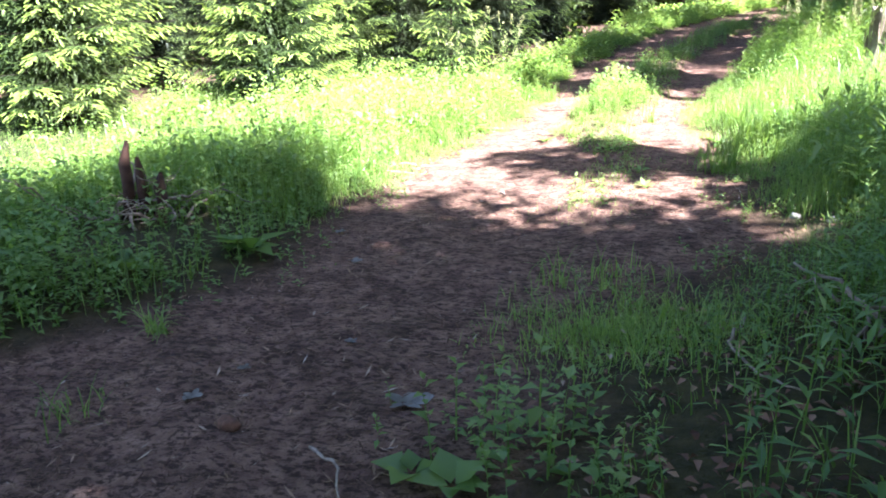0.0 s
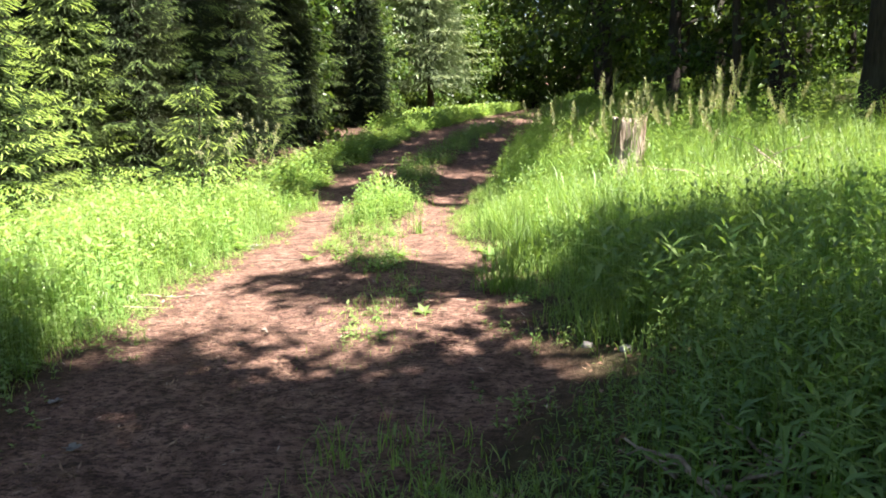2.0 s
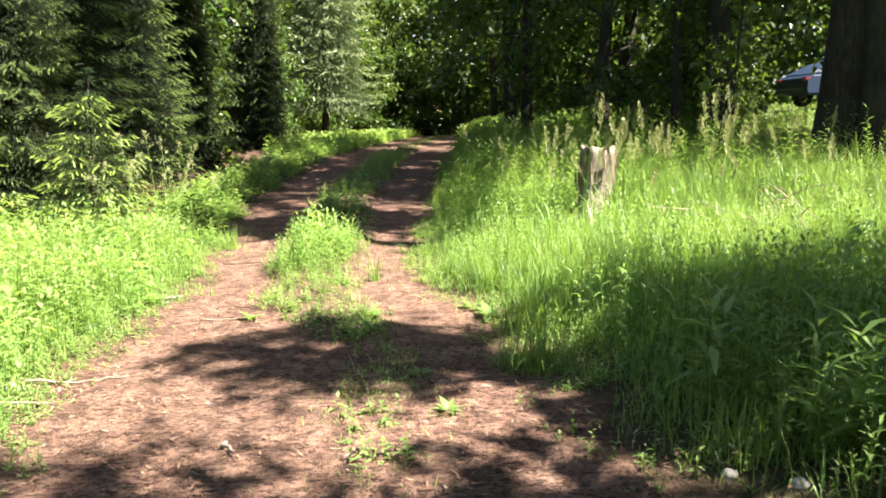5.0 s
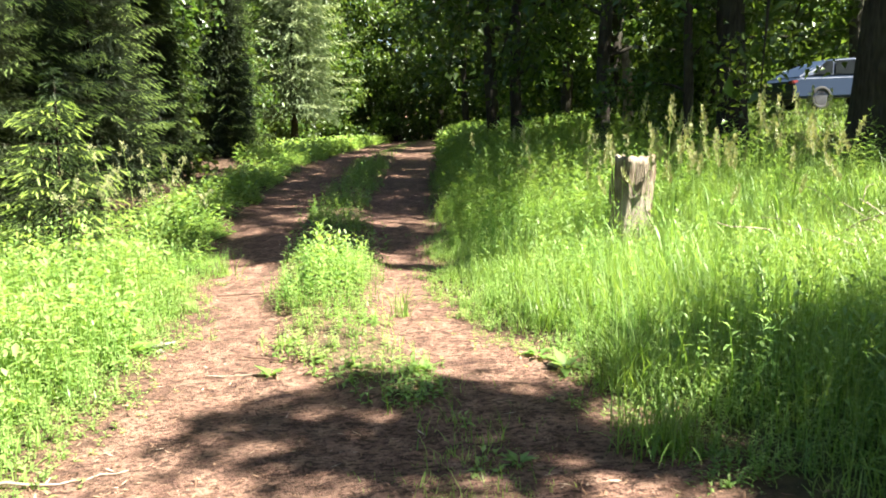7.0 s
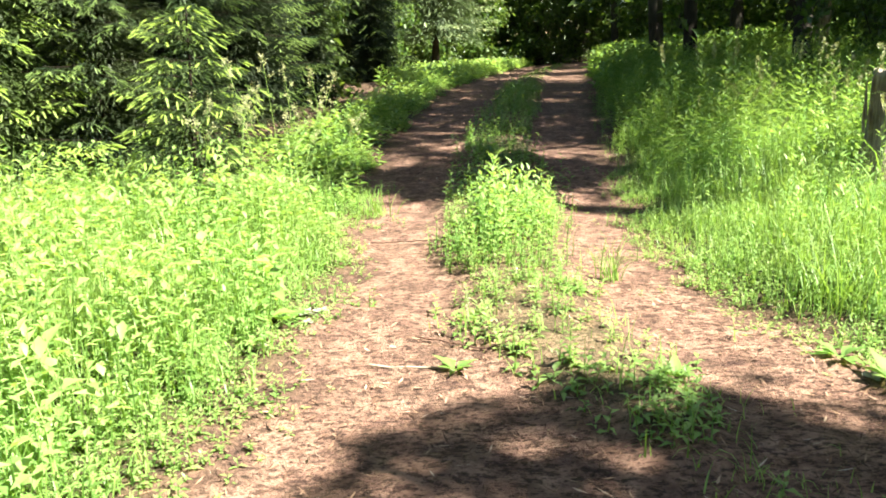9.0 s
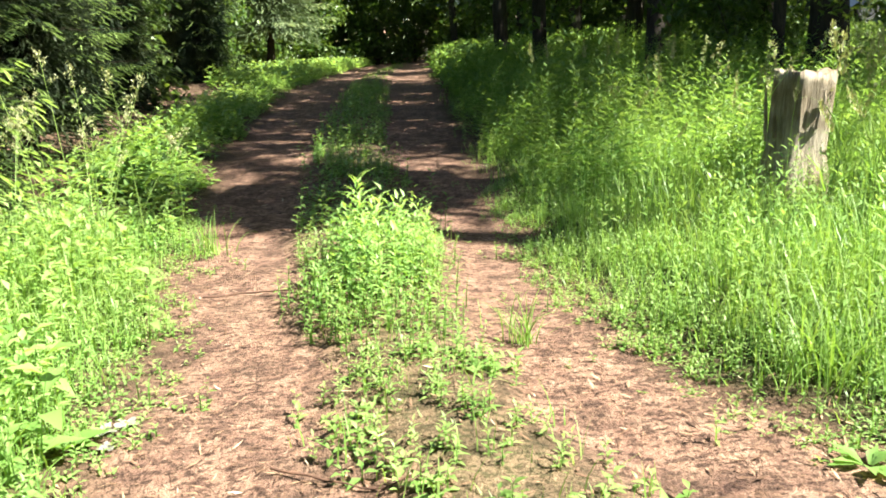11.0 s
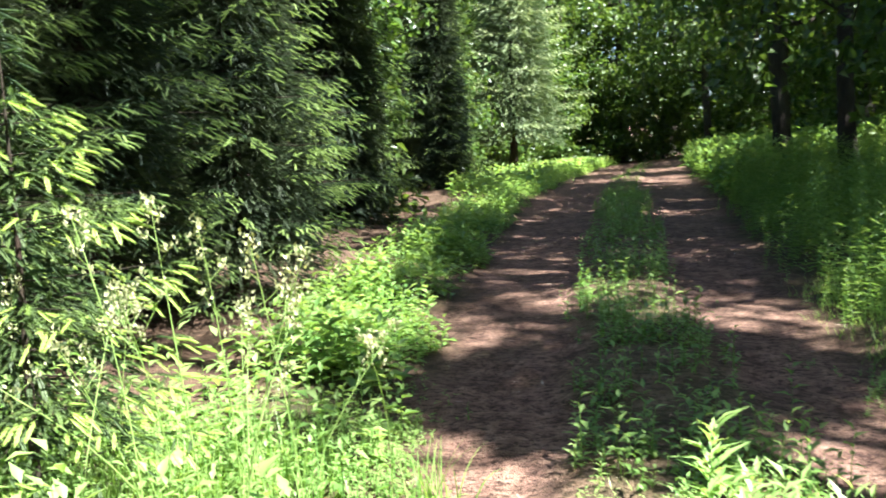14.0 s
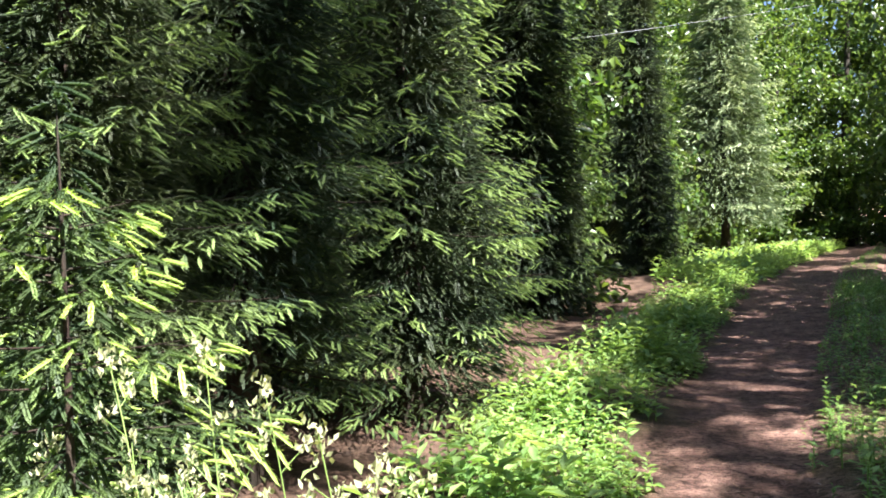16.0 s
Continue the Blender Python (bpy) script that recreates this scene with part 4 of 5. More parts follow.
def make_snag(x, y, h, r):
    rg = np.random.default_rng(12)
    zs = np.linspace(-0.1, h, 9)
    v, f = tube(np.stack([0.05 * np.sin(zs * 2), 0.03 * zs, zs], -1), r * np.array([1.3, 1.1, 1, 1, 0.95, 0.95, 0.9, 0.8, 0.25]), 10, 0.14, 4)
    ob = part("dead_trunk", soup("dead_trunk", v, f), OLD_WOOD)
    ob.location = (x, y, ground_at(x, y))
    return tagged(ob, "pale broken dead trunk standing in weeds", "dead tree")


make_snag(5.72, 21.2, 2.3, 0.12)


def make_stick(points, r, label, name="stick", material=None):
    p = np.array([(x, y, ground_at(x, y) + dz) for x, y, dz in points])
    k = np.linspace(0, len(p) - 1, 4 * len(p))
    q = np.stack([np.interp(k, np.arange(len(p)), p[:, c]) for c in range(3)], -1)
    rg = np.random.default_rng(int(abs(points[0][0] * 100)) + 7)
    q += rg.normal(0, r * 0.5, q.shape)
    v, f = tube(q, np.linspace(r, r * 0.45, len(q)), 6, 0.15)
    return tagged(part(name, smooth_shaded(soup(name, v, f)), material or TWIG), label, "stick")


make_stick([(1.4, 2.42, 0.05), (1.36, 2.2, 0.03), (1.45, 2.0, 0.02), (1.58, 1.88, 0.02)], 0.007, "thin pale crooked stick on the ground")
make_stick([(0.28, 1.36, 0.01), (0.42, 1.28, 0.03), (0.5, 1.14, 0.02)], 0.006, "thin dry stick at the track's edge")
make_stick([(-1.3, 9.1, 0.03), (-1.05, 9.15, 0.02), (-0.85, 9.1, 0.01)], 0.006, "thin brown stick lying in a rut", material=RED_WOOD)
make_stick([(-1.5, 5.6, 0.02), (-1.25, 5.62, 0.01), (-1.0, 5.72, 0.01)], 0.007, "pale dry stick on the bare earth")
make_stick([(-1.45, 5.25, 0.02), (-1.2, 5.3, 0.02)], 0.006, "pale dry stick on the bare earth")
make_stick([(-0.3, 4.75, 0.01), (-0.22, 4.6, 0.02)], 0.01, "short pale broken stick on the track")
make_stick([(-0.8, 7.25, 0.01), (-0.5, 7.05, 0.015), (-0.3, 7.1, 0.01)], 0.004, "thin brown stick across a rut", material=RED_WOOD)
make_stick([(-0.95, 6.95, 0.01), (-0.7, 6.9, 0.01), (-0.55, 6.85, 0.01)], 0.006, "thin pale stick in a rut")


def make_stone(x, y, w, h, seed, label, material=None, name="stone"):
    bm = bmesh.new()
    bmesh.ops.create_icosphere(bm, subdivisions=3, radius=1.0)
    for v in bm.verts:
        k = 1 + 0.28 * noise.noise(v.co * 1.6 + Vector((seed, 0, 0))) + 0.1 * noise.noise(v.co * 5)
        v.co = Vector((v.co.x * w * k, v.co.y * w * 0.7 * k, v.co.z * h * k))
    ob = part(name, bm, material or STONE)
    smooth_shaded(ob.data)
    ob.location = (x, y, ground_at(x, y) + h * 0.35)
    return tagged(ob, label, "stone")


make_stone(-1.66, 5.42, 0.06, 0.04, 1.0, "pale rounded stone at the edge of the verge")
make_stone(-1.5, 5.5, 0.04, 0.03, 5.0, "small pale stone at the edge of the verge")
make_stone(-1.62, 5.2, 0.05, 0.03, 8.0, "small pale stone at the edge of the verge")
make_stone(1.72, 4.05, 0.035, 0.02, 3.0, "pale reddish stone among shaded weeds")
make_stone(1.55, 4.2, 0.03, 0.02, 9.0, "pale reddish stone among shaded weeds")
tagged(make_stone(-0.06, 1.42, 0.04, 0.03, 4.0, "brown fallen spruce cone on the track", CONE, "spruce_cone"), category="cone")


def make_dry_leaf(x, y, size, turn, seed, label, lobes=5, material=None, lift=0.012):
    """A fallen lobed leaf, curled at its edge."""
    rg = np.random.default_rng(seed)
    n = 40
    a = np.linspace(-np.pi, np.pi, n, endpoint=False)
    r = size * (0.55 + 0.45 * np.abs(np.cos(a * lobes / 2)) ** 0.8) * (1 - 0.35 * np.abs(a / np.pi) ** 2) * rg.uniform(0.9, 1.1, n)
    rim = np.stack([r * np.cos(a), r * np.sin(a) * 0.85, lift + 0.25 * r * np.abs(np.sin(a * 1.5 + seed)) ** 2], -1)
    half = np.stack([rim[:, 0] * 0.5, rim[:, 1] * 0.5, lift * 0.6 + rim[:, 2] * 0.25], -1)
    bm = bmesh.new()
    c = bm.verts.new((0, 0, lift * 0.5))
    h = [bm.verts.new(p) for p in half]
    o = [bm.verts.new(p) for p in rim]
    for k in range(n):
        m = (k + 1) % n
        bm.faces.new((c, h[k], h[m]))
        bm.faces.new((h[k], o[k], o[m], h[m]))
    bmesh.ops.solidify(bm, geom=bm.faces[:], thickness=0.0015)
    ob = part("fallen_leaf", bm, material or DRY_LEAF)
    ob.matrix_world = pose(x, y, ground_at(x, y), 0, 0, turn)
    return tagged(ob, label, "leaf", "fallen leaves")


PALE = "pale dry lobed leaf fallen on the track"
make_dry_leaf(0.43, 1.7, 0.085, 30, 1, PALE)
make_dry_leaf(-0.3, 1.54, 0.045, 100, 2, PALE)
make_dry_leaf(-0.28, 1.8, 0.03, 10, 3, PALE)
make_dry_leaf(-0.52, 3.1, 0.045, 200, 4, PALE)
make_dry_leaf(0.0, 2.1, 0.03, 50, 5, PALE)
make_dry_leaf(-1.38, 7.6, 0.06, 0, 6, "pale whitish dry leaf at the rut's edge")
make_dry_leaf(-1.3, 7.64, 0.05, 140, 7, "pale whitish dry leaf at the rut's edge")
make_dry_leaf(-1.33, 7.5, 0.04, 250, 8, "pale whitish dry leaf at the rut's edge")
make_dry_leaf(-0.9, 3.6, 0.04, 250, 9, PALE)
make_dry_leaf(0.9, 6.75, 0.05, 60, 10, PALE)


# ---- brush heaps ----
def make_brush(x, y, w, h, count, seed, label, stubs=0, material=None):
    base = new("brush_heap")
    base.location = (x, y, ground_at(x, y))
    rg = np.random.default_rng(seed)
    for k in range(count):
        a, b = rg.uniform(0, 6.28), rg.uniform(0, 1)
        p = np.array([rg.normal(0, w * 0.35), rg.normal(0, w * 0.35), rg.uniform(0.0, 0.25) * h])
        d = np.array([np.cos(a), np.sin(a), rg.uniform(0.05, 0.8)]) * rg.uniform(0.4, 1.0) * w
        mid = p + d * 0.5 + rg.normal(0, 0.05 * w, 3)
        end = p + d + np.array([0, 0, -0.15 * w * b])
        end[2] = max(0.02, min(end[2], h))
        k = np.linspace(0, 1, 7)[:, None]
        line = (1 - k) ** 2 * p + 2 * k * (1 - k) * mid + k * k * end
        line[1:-1] += rg.normal(0, 0.012, (5, 3))
        v, f = tube(line, np.linspace(1, 0.35, 7) * rg.uniform(0.004, 0.011), 5)
        part("twig", smooth_shaded(soup("twig", v, f)), material or TWIG, base)
    for k in range(stubs):
        p = np.array([-0.12 + 0.13 * k, 0.05 * (k % 2), -0.05])
        top = p + np.array([rg.normal(0, 0.04), rg.normal(0, 0.04), h * (1.0 - 0.16 * k)])
        v, f = tube(np.linspace(p, top, 5) + rg.normal(0, 0.008, (5, 3)), [0.045, 0.04, 0.035, 0.033, 0.012], 8, 0.2, k)
        part("broken_stem", soup("broken_stem", v, f), RED_WOOD, base, "broken reddish rotten stem")
    return tagged(base, label, "brush heap")


make_brush(-2.1, 3.3, 0.5, 0.52, 44, 5, "heap of dry twigs round broken reddish stems", 3)
make_brush(3.6, 8.3, 0.75, 0.75, 34, 6, "heap of dry brown twigs in tall grass")
make_brush(1.95, 2.3, 0.4, 0.4, 16, 8, "dry brown twigs among shaded weeds")


# ---- flowering grasses ----
def make_plume_grass(seed, tall, lean, plume, name="plume_grass"):
    base = new(name)
    rg = np.random.default_rng(seed)
    s = np.linspace(0, 1, 9)
    line = np.stack([lean * tall * s ** 2.2, 0.04 * tall * np.sin(s * 2 + seed), tall * (s - 0.12 * lean * s ** 3)], -1)
    v, f = tube(line, np.linspace(0.0028, 0.0012, 9), 5)
    part("stem", soup("stem", v, f, np.full(len(v), 0.75)), BLADES, base)
    n = 90
    t = rg.uniform(0, 1, n)
    k = 1 - plume / tall * (1 - t)
    at = np.stack([np.interp(k, s, line[:, c]) for c in range(3)], -1)
    az = rg.uniform(0, 6.28, n)
    wide = 0.028 * np.sin(np.pi * np.clip(t * 0.9 + 0.08, 0, 1))
    at = at + np.stack([np.cos(az) * wide, np.sin(az) * wide, rg.normal(0, 0.006, n)], -1) * rg.uniform(0.1, 1, (n, 1))
    way = np.stack([np.cos(az) * 0.5, np.sin(az) * 0.5, np.full(n, 1.0)], -1)
    v, f, c = leaves(at, way, np.stack([np.cos(az), np.sin(az), 0 * az], -1), rg.uniform(0.018, 0.034, n), rg.uniform(0.006, 0.011, n))
    part("plume", soup("plume", v, f, np.repeat(np.clip(rg.normal(0.55, 0.2, n), 0, 1), c)), SEEDS, base)
    for q in range(3):
        b = np.array([[line[1 + q, 0], line[1 + q, 1], line[1 + q, 2]]])
        v, f, c = blades(b, rg.uniform(0, 6.28, 1), np.array([0.4]), np.array([tall * 0.38]), np.array([0.009]), 4, 0.7)
        part("leaf", soup("leaf", v, f, np.full(len(v), 0.5)), BLADES, base)
    return base


def make_cluster_grass(seed, tall, lean):
    """A stem with a few one-sided tufts of pale spikelets."""
    base = new("orchard_grass")
    rg = np.random.default_rng(seed)
    s = np.linspace(0, 1, 10)
    line = np.stack([lean * tall * s ** 1.8, 0.03 * tall * np.sin(s * 2 + seed), tall * (s - 0.2 * lean * s ** 2)], -1)
    v, f = tube(line, np.linspace(0.003, 0.0012, 10), 5)
    part("stem", soup("stem", v, f, np.full(len(v), 0.85)), BLADES, base)
    for k in (0.78, 0.86, 0.91, 0.95, 0.985, 1.0):
        p = np.array([np.interp(k, s, line[:, c]) for c in range(3)])
        a = rg.uniform(0, 6.28)
        arm = np.array([np.cos(a), np.sin(a), 0.9]) * (1.02 - k) * 0.3
        n = 13
        at = p + arm + rg.normal(0, 1, (n, 3)) * np.array([0.009, 0.009, 0.013])
        way = unit(rg.normal(0, 0.6, (n, 3)) + np.array([0, 0, 1.0]))
        v, f, c = leaves(at, way, unit(rg.normal(0, 1, (n, 3))), rg.uniform(0.013, 0.021, n), rg.uniform(0.007, 0.011, n))
        part("seed_tuft", soup("seed_tuft", v, f, np.repeat(np.clip(rg.normal(0.7, 0.2, n), 0, 1), c)), SEEDS, base)
        if k < 0.97:
            v, f = tube([p, p + arm * 0.6, p + arm], [0.0012, 0.001, 0.0008], 4)
            part("stalk", soup("stalk", v, f, np.full(len(v), 0.8)), BLADES, base)
    return base


PLUME = "tall grass with a pale golden plume in the meadow"
rgp = np.random.default_rng(81)
kinds = []
for k, (tall, lean, plume) in enumerate(((1.18, 0.12, 0.2), (1.05, 0.2, 0.17), (1.28, 0.08, 0.22), (0.95, 0.3, 0.16))):
    x, y = 2.0 + 0.22 * k, 8.2 + 0.13 * k
    kinds.append(tagged(put(make_plume_grass(90 + k, tall, lean, plume), x, y, 80 * k), PLUME, "grass", "plume grasses in the meadow"))
for k in range(62):
    x, y = rgp.normal(2.6, 0.75), rgp.normal(8.6, 0.8)
    if x < 1.4 or (abs(x - 2.36) < 0.3 and y > 9.6):
        x += 1.1
    again(kinds[k % 4], x, y, rgp.uniform(0, 360), rgp.uniform(0.8, 1.1))
for k in range(26):
    again(kinds[k % 4], rgp.uniform(1.2, 2.6), rgp.uniform(9.4, 13.0), rgp.uniform(0, 360), rgp.uniform(0.6, 0.9))

TUFTED = "orchard grass with pale seed tufts on thin stems"
kinds = []
for k, (tall, lean) in enumerate(((1.15, 0.2), (1.0, 0.4), (1.22, 0.1), (0.9, 0.6), (1.05, 0.3))):
    kinds.append(tagged(put(make_cluster_grass(110 + k, tall, lean), -1.72 - 0.1 * k, 9.05 + 0.1 * k, 70 * k), TUFTED, "grass", "orchard grasses on the verge"))
for k in range(16):
    again(kinds[k % 5], -1.55 - abs(rgp.normal(0, 0.55)), rgp.normal(9.35, 0.3), rgp.uniform(0, 360), rgp.uniform(0.75, 1.05))
for k in range(10):
    again(kinds[k % 5], rgp.uniform(1.6, 2.6), rgp.uniform(9.5, 12.0), rgp.uniform(0, 360), rgp.uniform(0.7, 0.95))


# ---- single plants ----
def pieces_of(name, v, f, tones, per, material, parent):
    """Every leaf or blade of per corners as a part of its own."""
    for a in range(0, len(v), per):
        mine = f[(f[:, 0] >= a) & (f[:, 0] < a + per)] - a
        part(name, soup(name, v[a:a + per], mine, tones[a:a + per]), material, parent)


def make_plant(name, x, y, label, seed, stems, tall, leaf, per, slim, up, tone, spread):
    """A small plant of several leafy stems."""
    rg = np.random.default_rng(seed)
    base = new(name)
    root = np.array([x, y, ground_at(x, y)])
    base.location = root
    for k in range(stems):
        px, py = np.array([x + rg.normal(0, spread)]), np.array([y + rg.normal(0, spread)])
        v, f, tones = weed_arrays(rg, px, py, np.array([tall * rg.uniform(0.65, 1.1)]), leaf, per, slim, up, tone)
        own = f.min(1) < 5
        stem = part("stem", soup("stem", v[:5] - root, f[own], tones[:5]), WEEDS, base)
        pieces_of("leaf", v[5:] - root, f[~own] - 5, tones[5:], 5, WEEDS, stem)
    return tagged(base, label, "plant")


def make_rosette(x, y, label, seed, n, length, slim, tone=0.5, name="dock_plant"):
    """Broad leaves spreading from one root."""
    rg = np.random.default_rng(seed)
    az = np.arange(n) * 2.4 + rg.uniform(-0.3, 0.3, n)
    at = np.stack([0.01 * np.cos(az), 0.01 * np.sin(az), np.full(n, 0.01)], -1)
    way = np.stack([np.cos(az), np.sin(az), rg.uniform(0.15, 0.9, n)], -1)
    ln = length * rg.uniform(0.6, 1.1, n)
    base = new(name)
    base.location = (x, y, ground_at(x, y))
    for k in range(n):
        v, f, c = leaves(at[k:k + 1], way[k:k + 1], np.array([[0, 0, 1.0]]), ln[k:k + 1], ln[k:k + 1] * slim, 0.18)
        part("leaf", soup("leaf", v, f, np.full(len(v), np.clip(rg.normal(tone, 0.12), 0, 1))), WEEDS, base)
    return tagged(base, label, "plant")


DOCK = "broad-leaved low green plant on the bare track"
for k, (x, y, n, ln) in enumerate(((0.2, 6.72, 9, 0.17), (0.86, 6.95, 8, 0.16), (0.95, 6.7, 9, 0.22), (-0.6, 6.87, 8, 0.14), (0.05, 6.6, 6, 0.1), (0.62, 5.0, 7, 0.12), (0.5, 5.55, 7, 0.11), (1.15, 7.6, 8, 0.2))):
    make_rosette(x, y, DOCK, 130 + k, n + 3, ln * 0.66, 0.42)
make_rosette(-1.15, 3.05, "large soft-leaved plant in the shade beside the track", 141, 11, 0.26, 0.5, 0.4, "burdock_plant")
make_rosette(-1.5, 2.5, "large soft-leaved plant in the shade beside the track", 142, 9, 0.22, 0.45, 0.4, "burdock_plant")
make_rosette(-1.45, 7.5, "large round-leaved green plant on the sunny verge", 143, 9, 0.12, 0.6, 0.5, "burdock_plant")
make_rosette(0.62, 1.33, "low maple seedling with broad green leaves", 144, 6, 0.11, 0.9, 0.42, "maple_seedling")
make_rosette(0.75, 1.3, "low maple seedling with broad green leaves", 145, 6, 0.12, 0.95, 0.5, "maple_seedling")
make_plant("bramble", 0.88, 1.55, "bright green bramble with toothed leaves beside the track", 151, 18, 0.3, 0.082, 10, 0.66, 0.2, 0.6, 0.12)
make_plant("bramble", 1.05, 1.38, "bright green bramble with toothed leaves beside the track", 152, 14, 0.24, 0.08, 9, 0.66, 0.2, 0.5, 0.1)
make_plant("goldenrod", -0.52, 9.45, "tall light green leafy weed on the strip between the ruts", 153, 7, 0.52, 0.14, 22, 0.17, 0.35, 0.6, 0.06)
make_plant("goldenrod", -0.2, 9.35, "light green leafy weed on the strip between the ruts", 154, 5, 0.36, 0.13, 18, 0.18, 0.35, 0.6, 0.05)
make_plant("goldenrod", 1.55, 12.7, "tall green leafy weed standing over the verge", 155, 12, 1.0, 0.15, 28, 0.17, 0.3, 0.5, 0.16)
make_plant("goldenrod", 1.9, 12.2, "tall green leafy weed standing over the verge", 156, 10, 0.9, 0.15, 28, 0.17, 0.3, 0.5, 0.16)
make_plant("goldenrod", 1.75, 4.75, "leafy green weed in the half shade", 157, 9, 0.55, 0.17, 16, 0.2, 0.25, 0.42, 0.12)
make_plant("goldenrod", 1.95, 4.2, "leafy green weed in the half shade", 158, 9, 0.6, 0.17, 16, 0.2, 0.25, 0.42, 0.14)


def make_tuft(x, y, label, seed, n, tall, width, spread, tone, bend=0.6):
    rg = np.random.default_rng(seed)
    base = np.stack([rg.normal(0, spread, n), rg.normal(0, spread, n), np.full(n, -0.01)], -1)
    v, f, c = blades(base, rg.uniform(0, 6.28, n), np.abs(rg.normal(0.25, bend * 0.5, n)), tall * rg.uniform(0.5, 1.1, n), np.full(n, width), 5, 0.5)
    ob = new("grass_tuft")
    pieces_of("blade", v, f, np.repeat(np.clip(rg.normal(tone, 0.18, n), 0, 1), c), c, BLADES, ob)
    ob.location = (x, y, ground_at(x, y))
    return tagged(ob, label, "grass tuft", "grass tufts by the track")


make_tuft(1.22, 6.3, "dark green arching sedge tuft at the meadow's edge", 161, 260, 0.5, 0.006, 0.1, 0.4)
make_tuft(1.1, 5.6, "dark green arching sedge tuft at the meadow's edge", 162, 200, 0.42, 0.006, 0.1, 0.4)
make_tuft(-0.88, 2.02, "small sunlit grass tuft at the track's edge", 163, 40, 0.17, 0.008, 0.025, 0.7)
make_tuft(-1.62, 5.15, "grass clump with dry stalks at the verge", 164, 90, 0.36, 0.005, 0.05, 0.75)
make_tuft(0.14, 8.15, "thin upright grass tuft beside the rut", 165, 40, 0.34, 0.006, 0.03, 0.55, 0.25)
make_tuft(0.55, 2.95, "thin grass tuft on the shaded track", 166, 26, 0.26, 0.005, 0.05, 0.5)
make_tuft(0.75, 3.1, "thin grass tuft on the shaded track", 167, 14, 0.2, 0.006, 0.05, 0.6)
make_tuft(-0.62, 1.35, "thin grass tuft on the shaded track", 168, 22, 0.22, 0.005, 0.06, 0.35)
make_tuft(-1.42, 10.05, "green grass tuft at the edge of the rut", 169, 60, 0.32, 0.007, 0.06, 0.6)
make_tuft(1.05, 7.5, "upright grass clump with reddish stalks", 170, 120, 0.55, 0.005, 0.08, 0.55, 0.3)


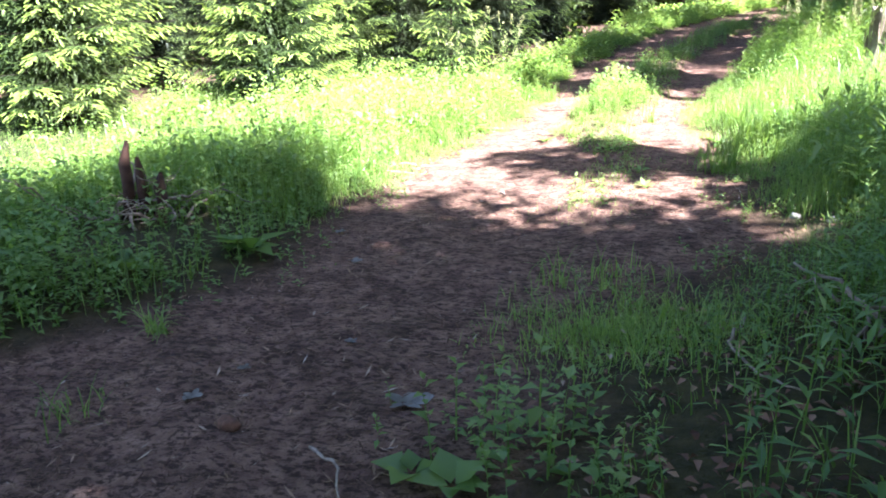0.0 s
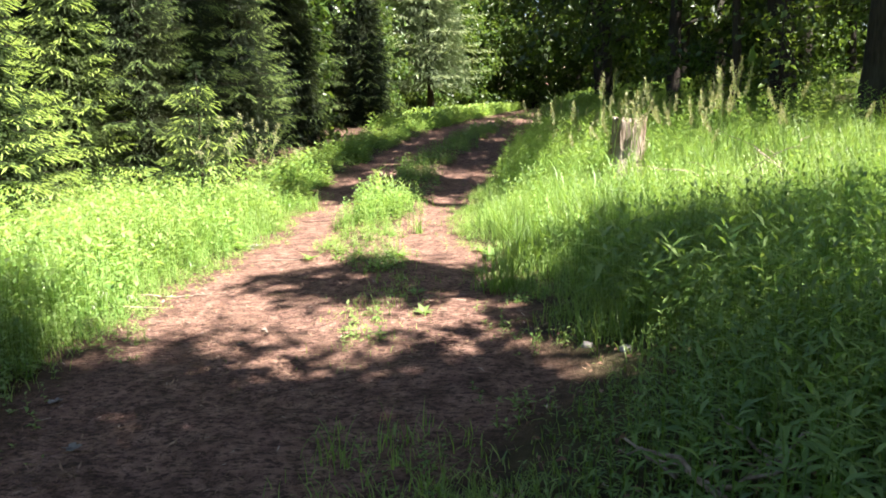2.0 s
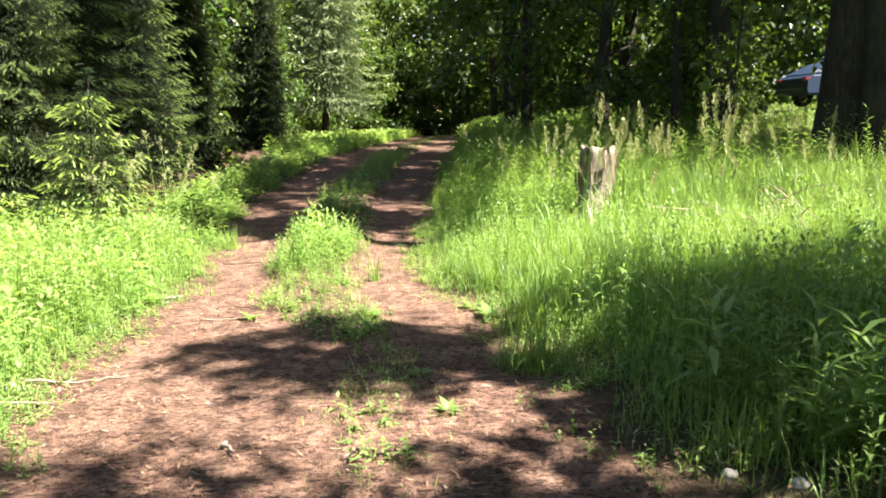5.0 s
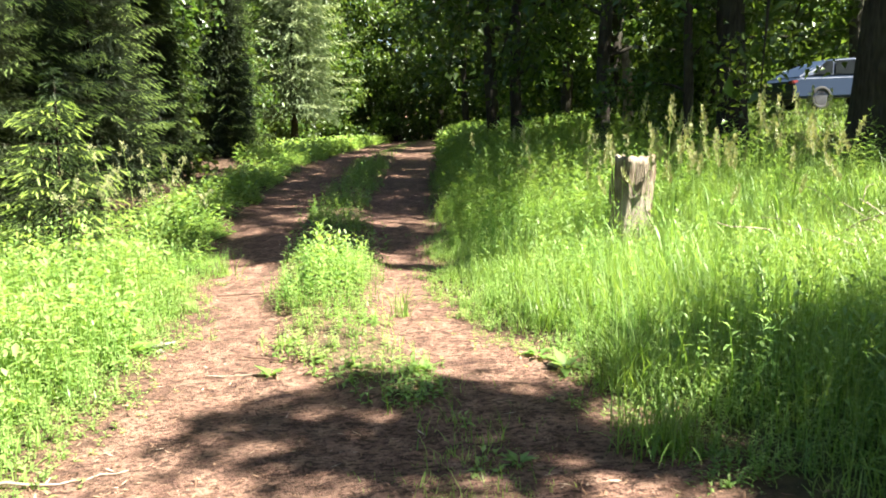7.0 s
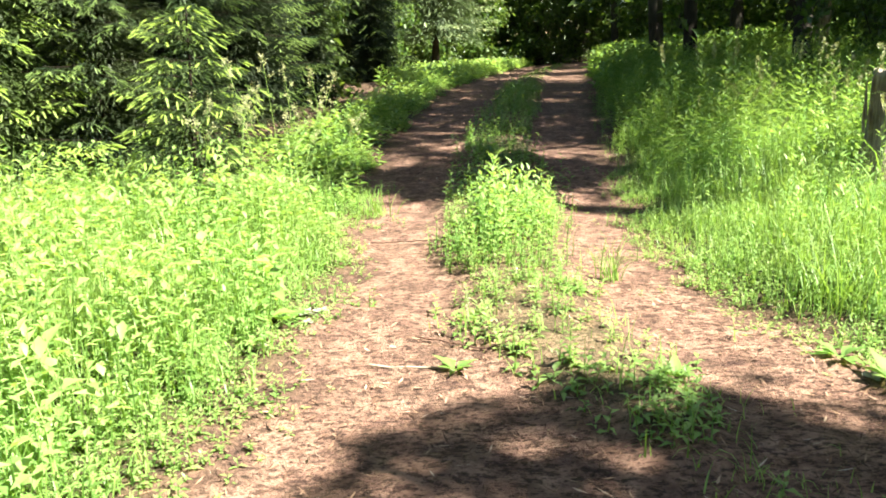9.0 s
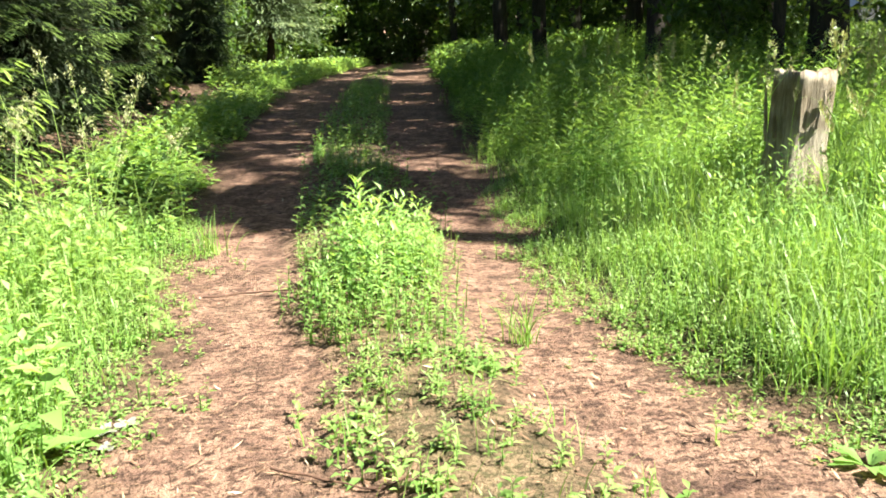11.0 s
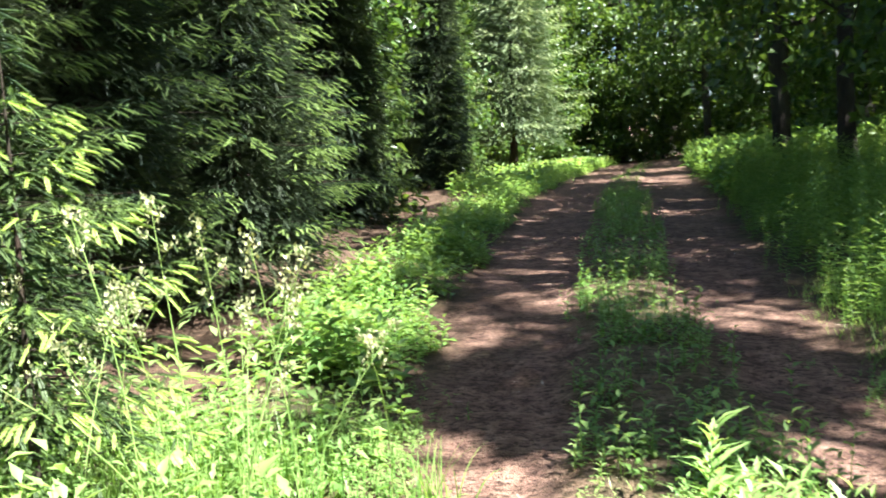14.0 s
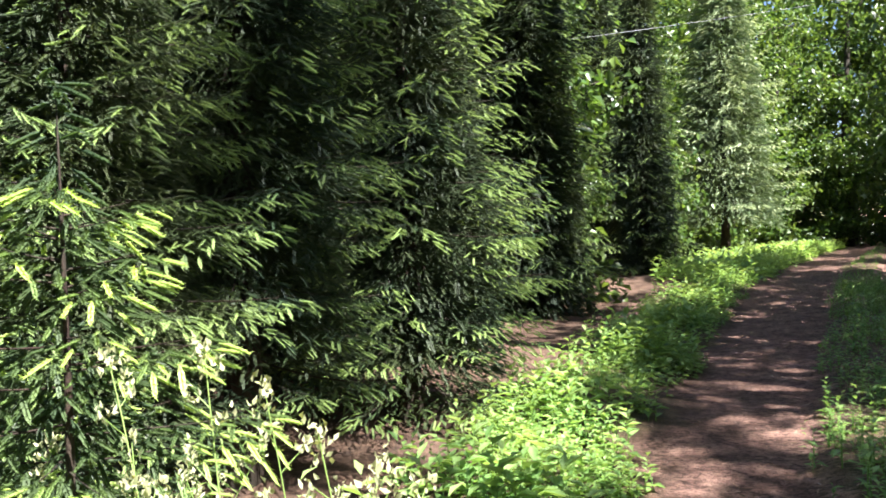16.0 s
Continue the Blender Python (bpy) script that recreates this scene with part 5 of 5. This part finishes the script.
# ---- parked car ----
def make_car(x, y, turn):
    paint = Mat("blue_grey_car_paint").colour((0.018, 0.032, 0.065)).gloss(0.5, 0.0, 0.25)
    paint.bsdf.inputs["Coat Weight"].default_value = 0.0
    glass = Mat("dark_car_glass").colour((0.015, 0.018, 0.02)).gloss(0.15, 0, 0.4).m
    rubber = plain_material("tyre_rubber", (0.015, 0.015, 0.015), (0.04, 0.04, 0.04), 20, 0.85)
    steel = plain_material("alloy_rim", (0.05, 0.05, 0.055), (0.1, 0.1, 0.11), 8, 0.5, 0.4, 0)
    red = Mat("red_lamp_glass").colour((0.2, 0.03, 0.03)).gloss(0.3).m
    base = new("car")

    def prism(name, outline, w0, w1, mat, bevel=0.04, label=""):
        bm = bmesh.new()
        loops = []
        for s in (-1, 1):
            loops.append([bm.verts.new((px, s * (w0 if pz < 0.95 else w1), pz)) for px, pz in outline])
        n = len(outline)
        bm.faces.new(loops[0][::-1])
        bm.faces.new(loops[1])
        for k in range(n):
            bm.faces.new((loops[0][k], loops[0][(k + 1) % n], loops[1][(k + 1) % n], loops[1][k]))
        bmesh.ops.recalc_face_normals(bm, faces=bm.faces[:])
        bmesh.ops.bevel(bm, geom=bm.edges[:], offset=bevel, segments=3, affect="EDGES", clamp_overlap=True)
        return part(name, bm, mat, base, label)

    prism("body", ((-2.15, 0.35), (2.15, 0.32), (2.2, 0.6), (2.05, 0.75), (1.1, 0.92), (-2.0, 0.94), (-2.2, 0.8), (-2.22, 0.5)), 0.87, 0.87, paint.m, 0.06)
    prism("cabin", ((-2.0, 0.93), (1.15, 0.91), (0.4, 1.36), (-0.15, 1.43), (-0.75, 1.42), (-1.4, 1.22)), 0.8, 0.66, paint.m, 0.05)
    for a, b, c, d in ((-1.6, -0.98, -0.9, -1.12), (-0.9, -0.12, -0.12, -0.82), (-0.03, 0.88, 0.34, -0.03)):
        for s in (-1, 1):
            bm = bmesh.new()
            q = [bm.verts.new(p) for p in ((a, s * 0.822, 0.98), (b, s * 0.822, 0.98), (c, s * 0.705, 1.36), (d, s * 0.705, 1.36))]
            bm.faces.new(q)
            bmesh.ops.solidify(bm, geom=bm.faces[:], thickness=0.012)
            part("window", bm, glass, base, "dark side window")
    for wx in (-1.35, 1.35):
        for s in (-1, 1):
            wheel = new("wheel")
            wheel.parent = base
            ang = np.linspace(0, 2 * np.pi, 25)
            ring = np.stack([np.cos(ang) * 0.27, np.zeros(25), np.sin(ang) * 0.27], -1)
            v, f = tube(ring, np.full(25, 0.075), 10)
            part("tyre", smooth_shaded(soup("tyre", v, f)), rubber, wheel)
            bm = bmesh.new()
            bmesh.ops.create_cone(bm, cap_ends=True, segments=20, radius1=0.2, radius2=0.16, depth=0.1, matrix=Matrix.Rotation(radians(90 * s), 4, "X"))
            part("rim", bm, steel, wheel)
            wheel.location = (wx, s * 0.82, 0.34)
    for s in (-1, 1):
        prism_bm = bmesh.new()
        bmesh.ops.create_cube(prism_bm, size=1, matrix=Matrix.Translation((-2.12, s * 0.74, 0.8)) @ Matrix.Diagonal((0.2, 0.26, 0.1, 1)))
        bmesh.ops.bevel(prism_bm, geom=prism_bm.edges[:], offset=0.03, segments=2, affect="EDGES")
        part("tail_light", prism_bm, red, base, "red tail light")
    base.matrix_world = pose(x, y, ground_at(x, y), 0, -3, turn)
    return tagged(base, "blue-grey parked car with dark windows behind the trees", "car")


make_car(13.75, 25.9, 4)


# ---- overhead cables ----
def make_cable(a, b, sag):
    s = np.linspace(0, 1, 24)[:, None]
    line = np.array(a) * (1 - s) + np.array(b) * s
    line[:, 2] -= (4 * sag * s * (1 - s))[:, 0]
    v, f = tube(line, np.full(24, 0.007), 6)
    return tagged(part("overhead_cable", soup("overhead_cable", v, f), CABLE), "thin grey overhead cable above the trees", "cable", "overhead cables")


CABLE = plain_material("cable_sheath", (0.3, 0.3, 0.3), (0.45, 0.45, 0.45), 5, 0.5, 0.2, 0)
make_cable((-16.0, 30.0, 8.6), (14.0, 26.0, 7.0), 0.5)
make_cable((-16.0, 30.0, 7.0), (14.0, 26.0, 6.9), 0.6)
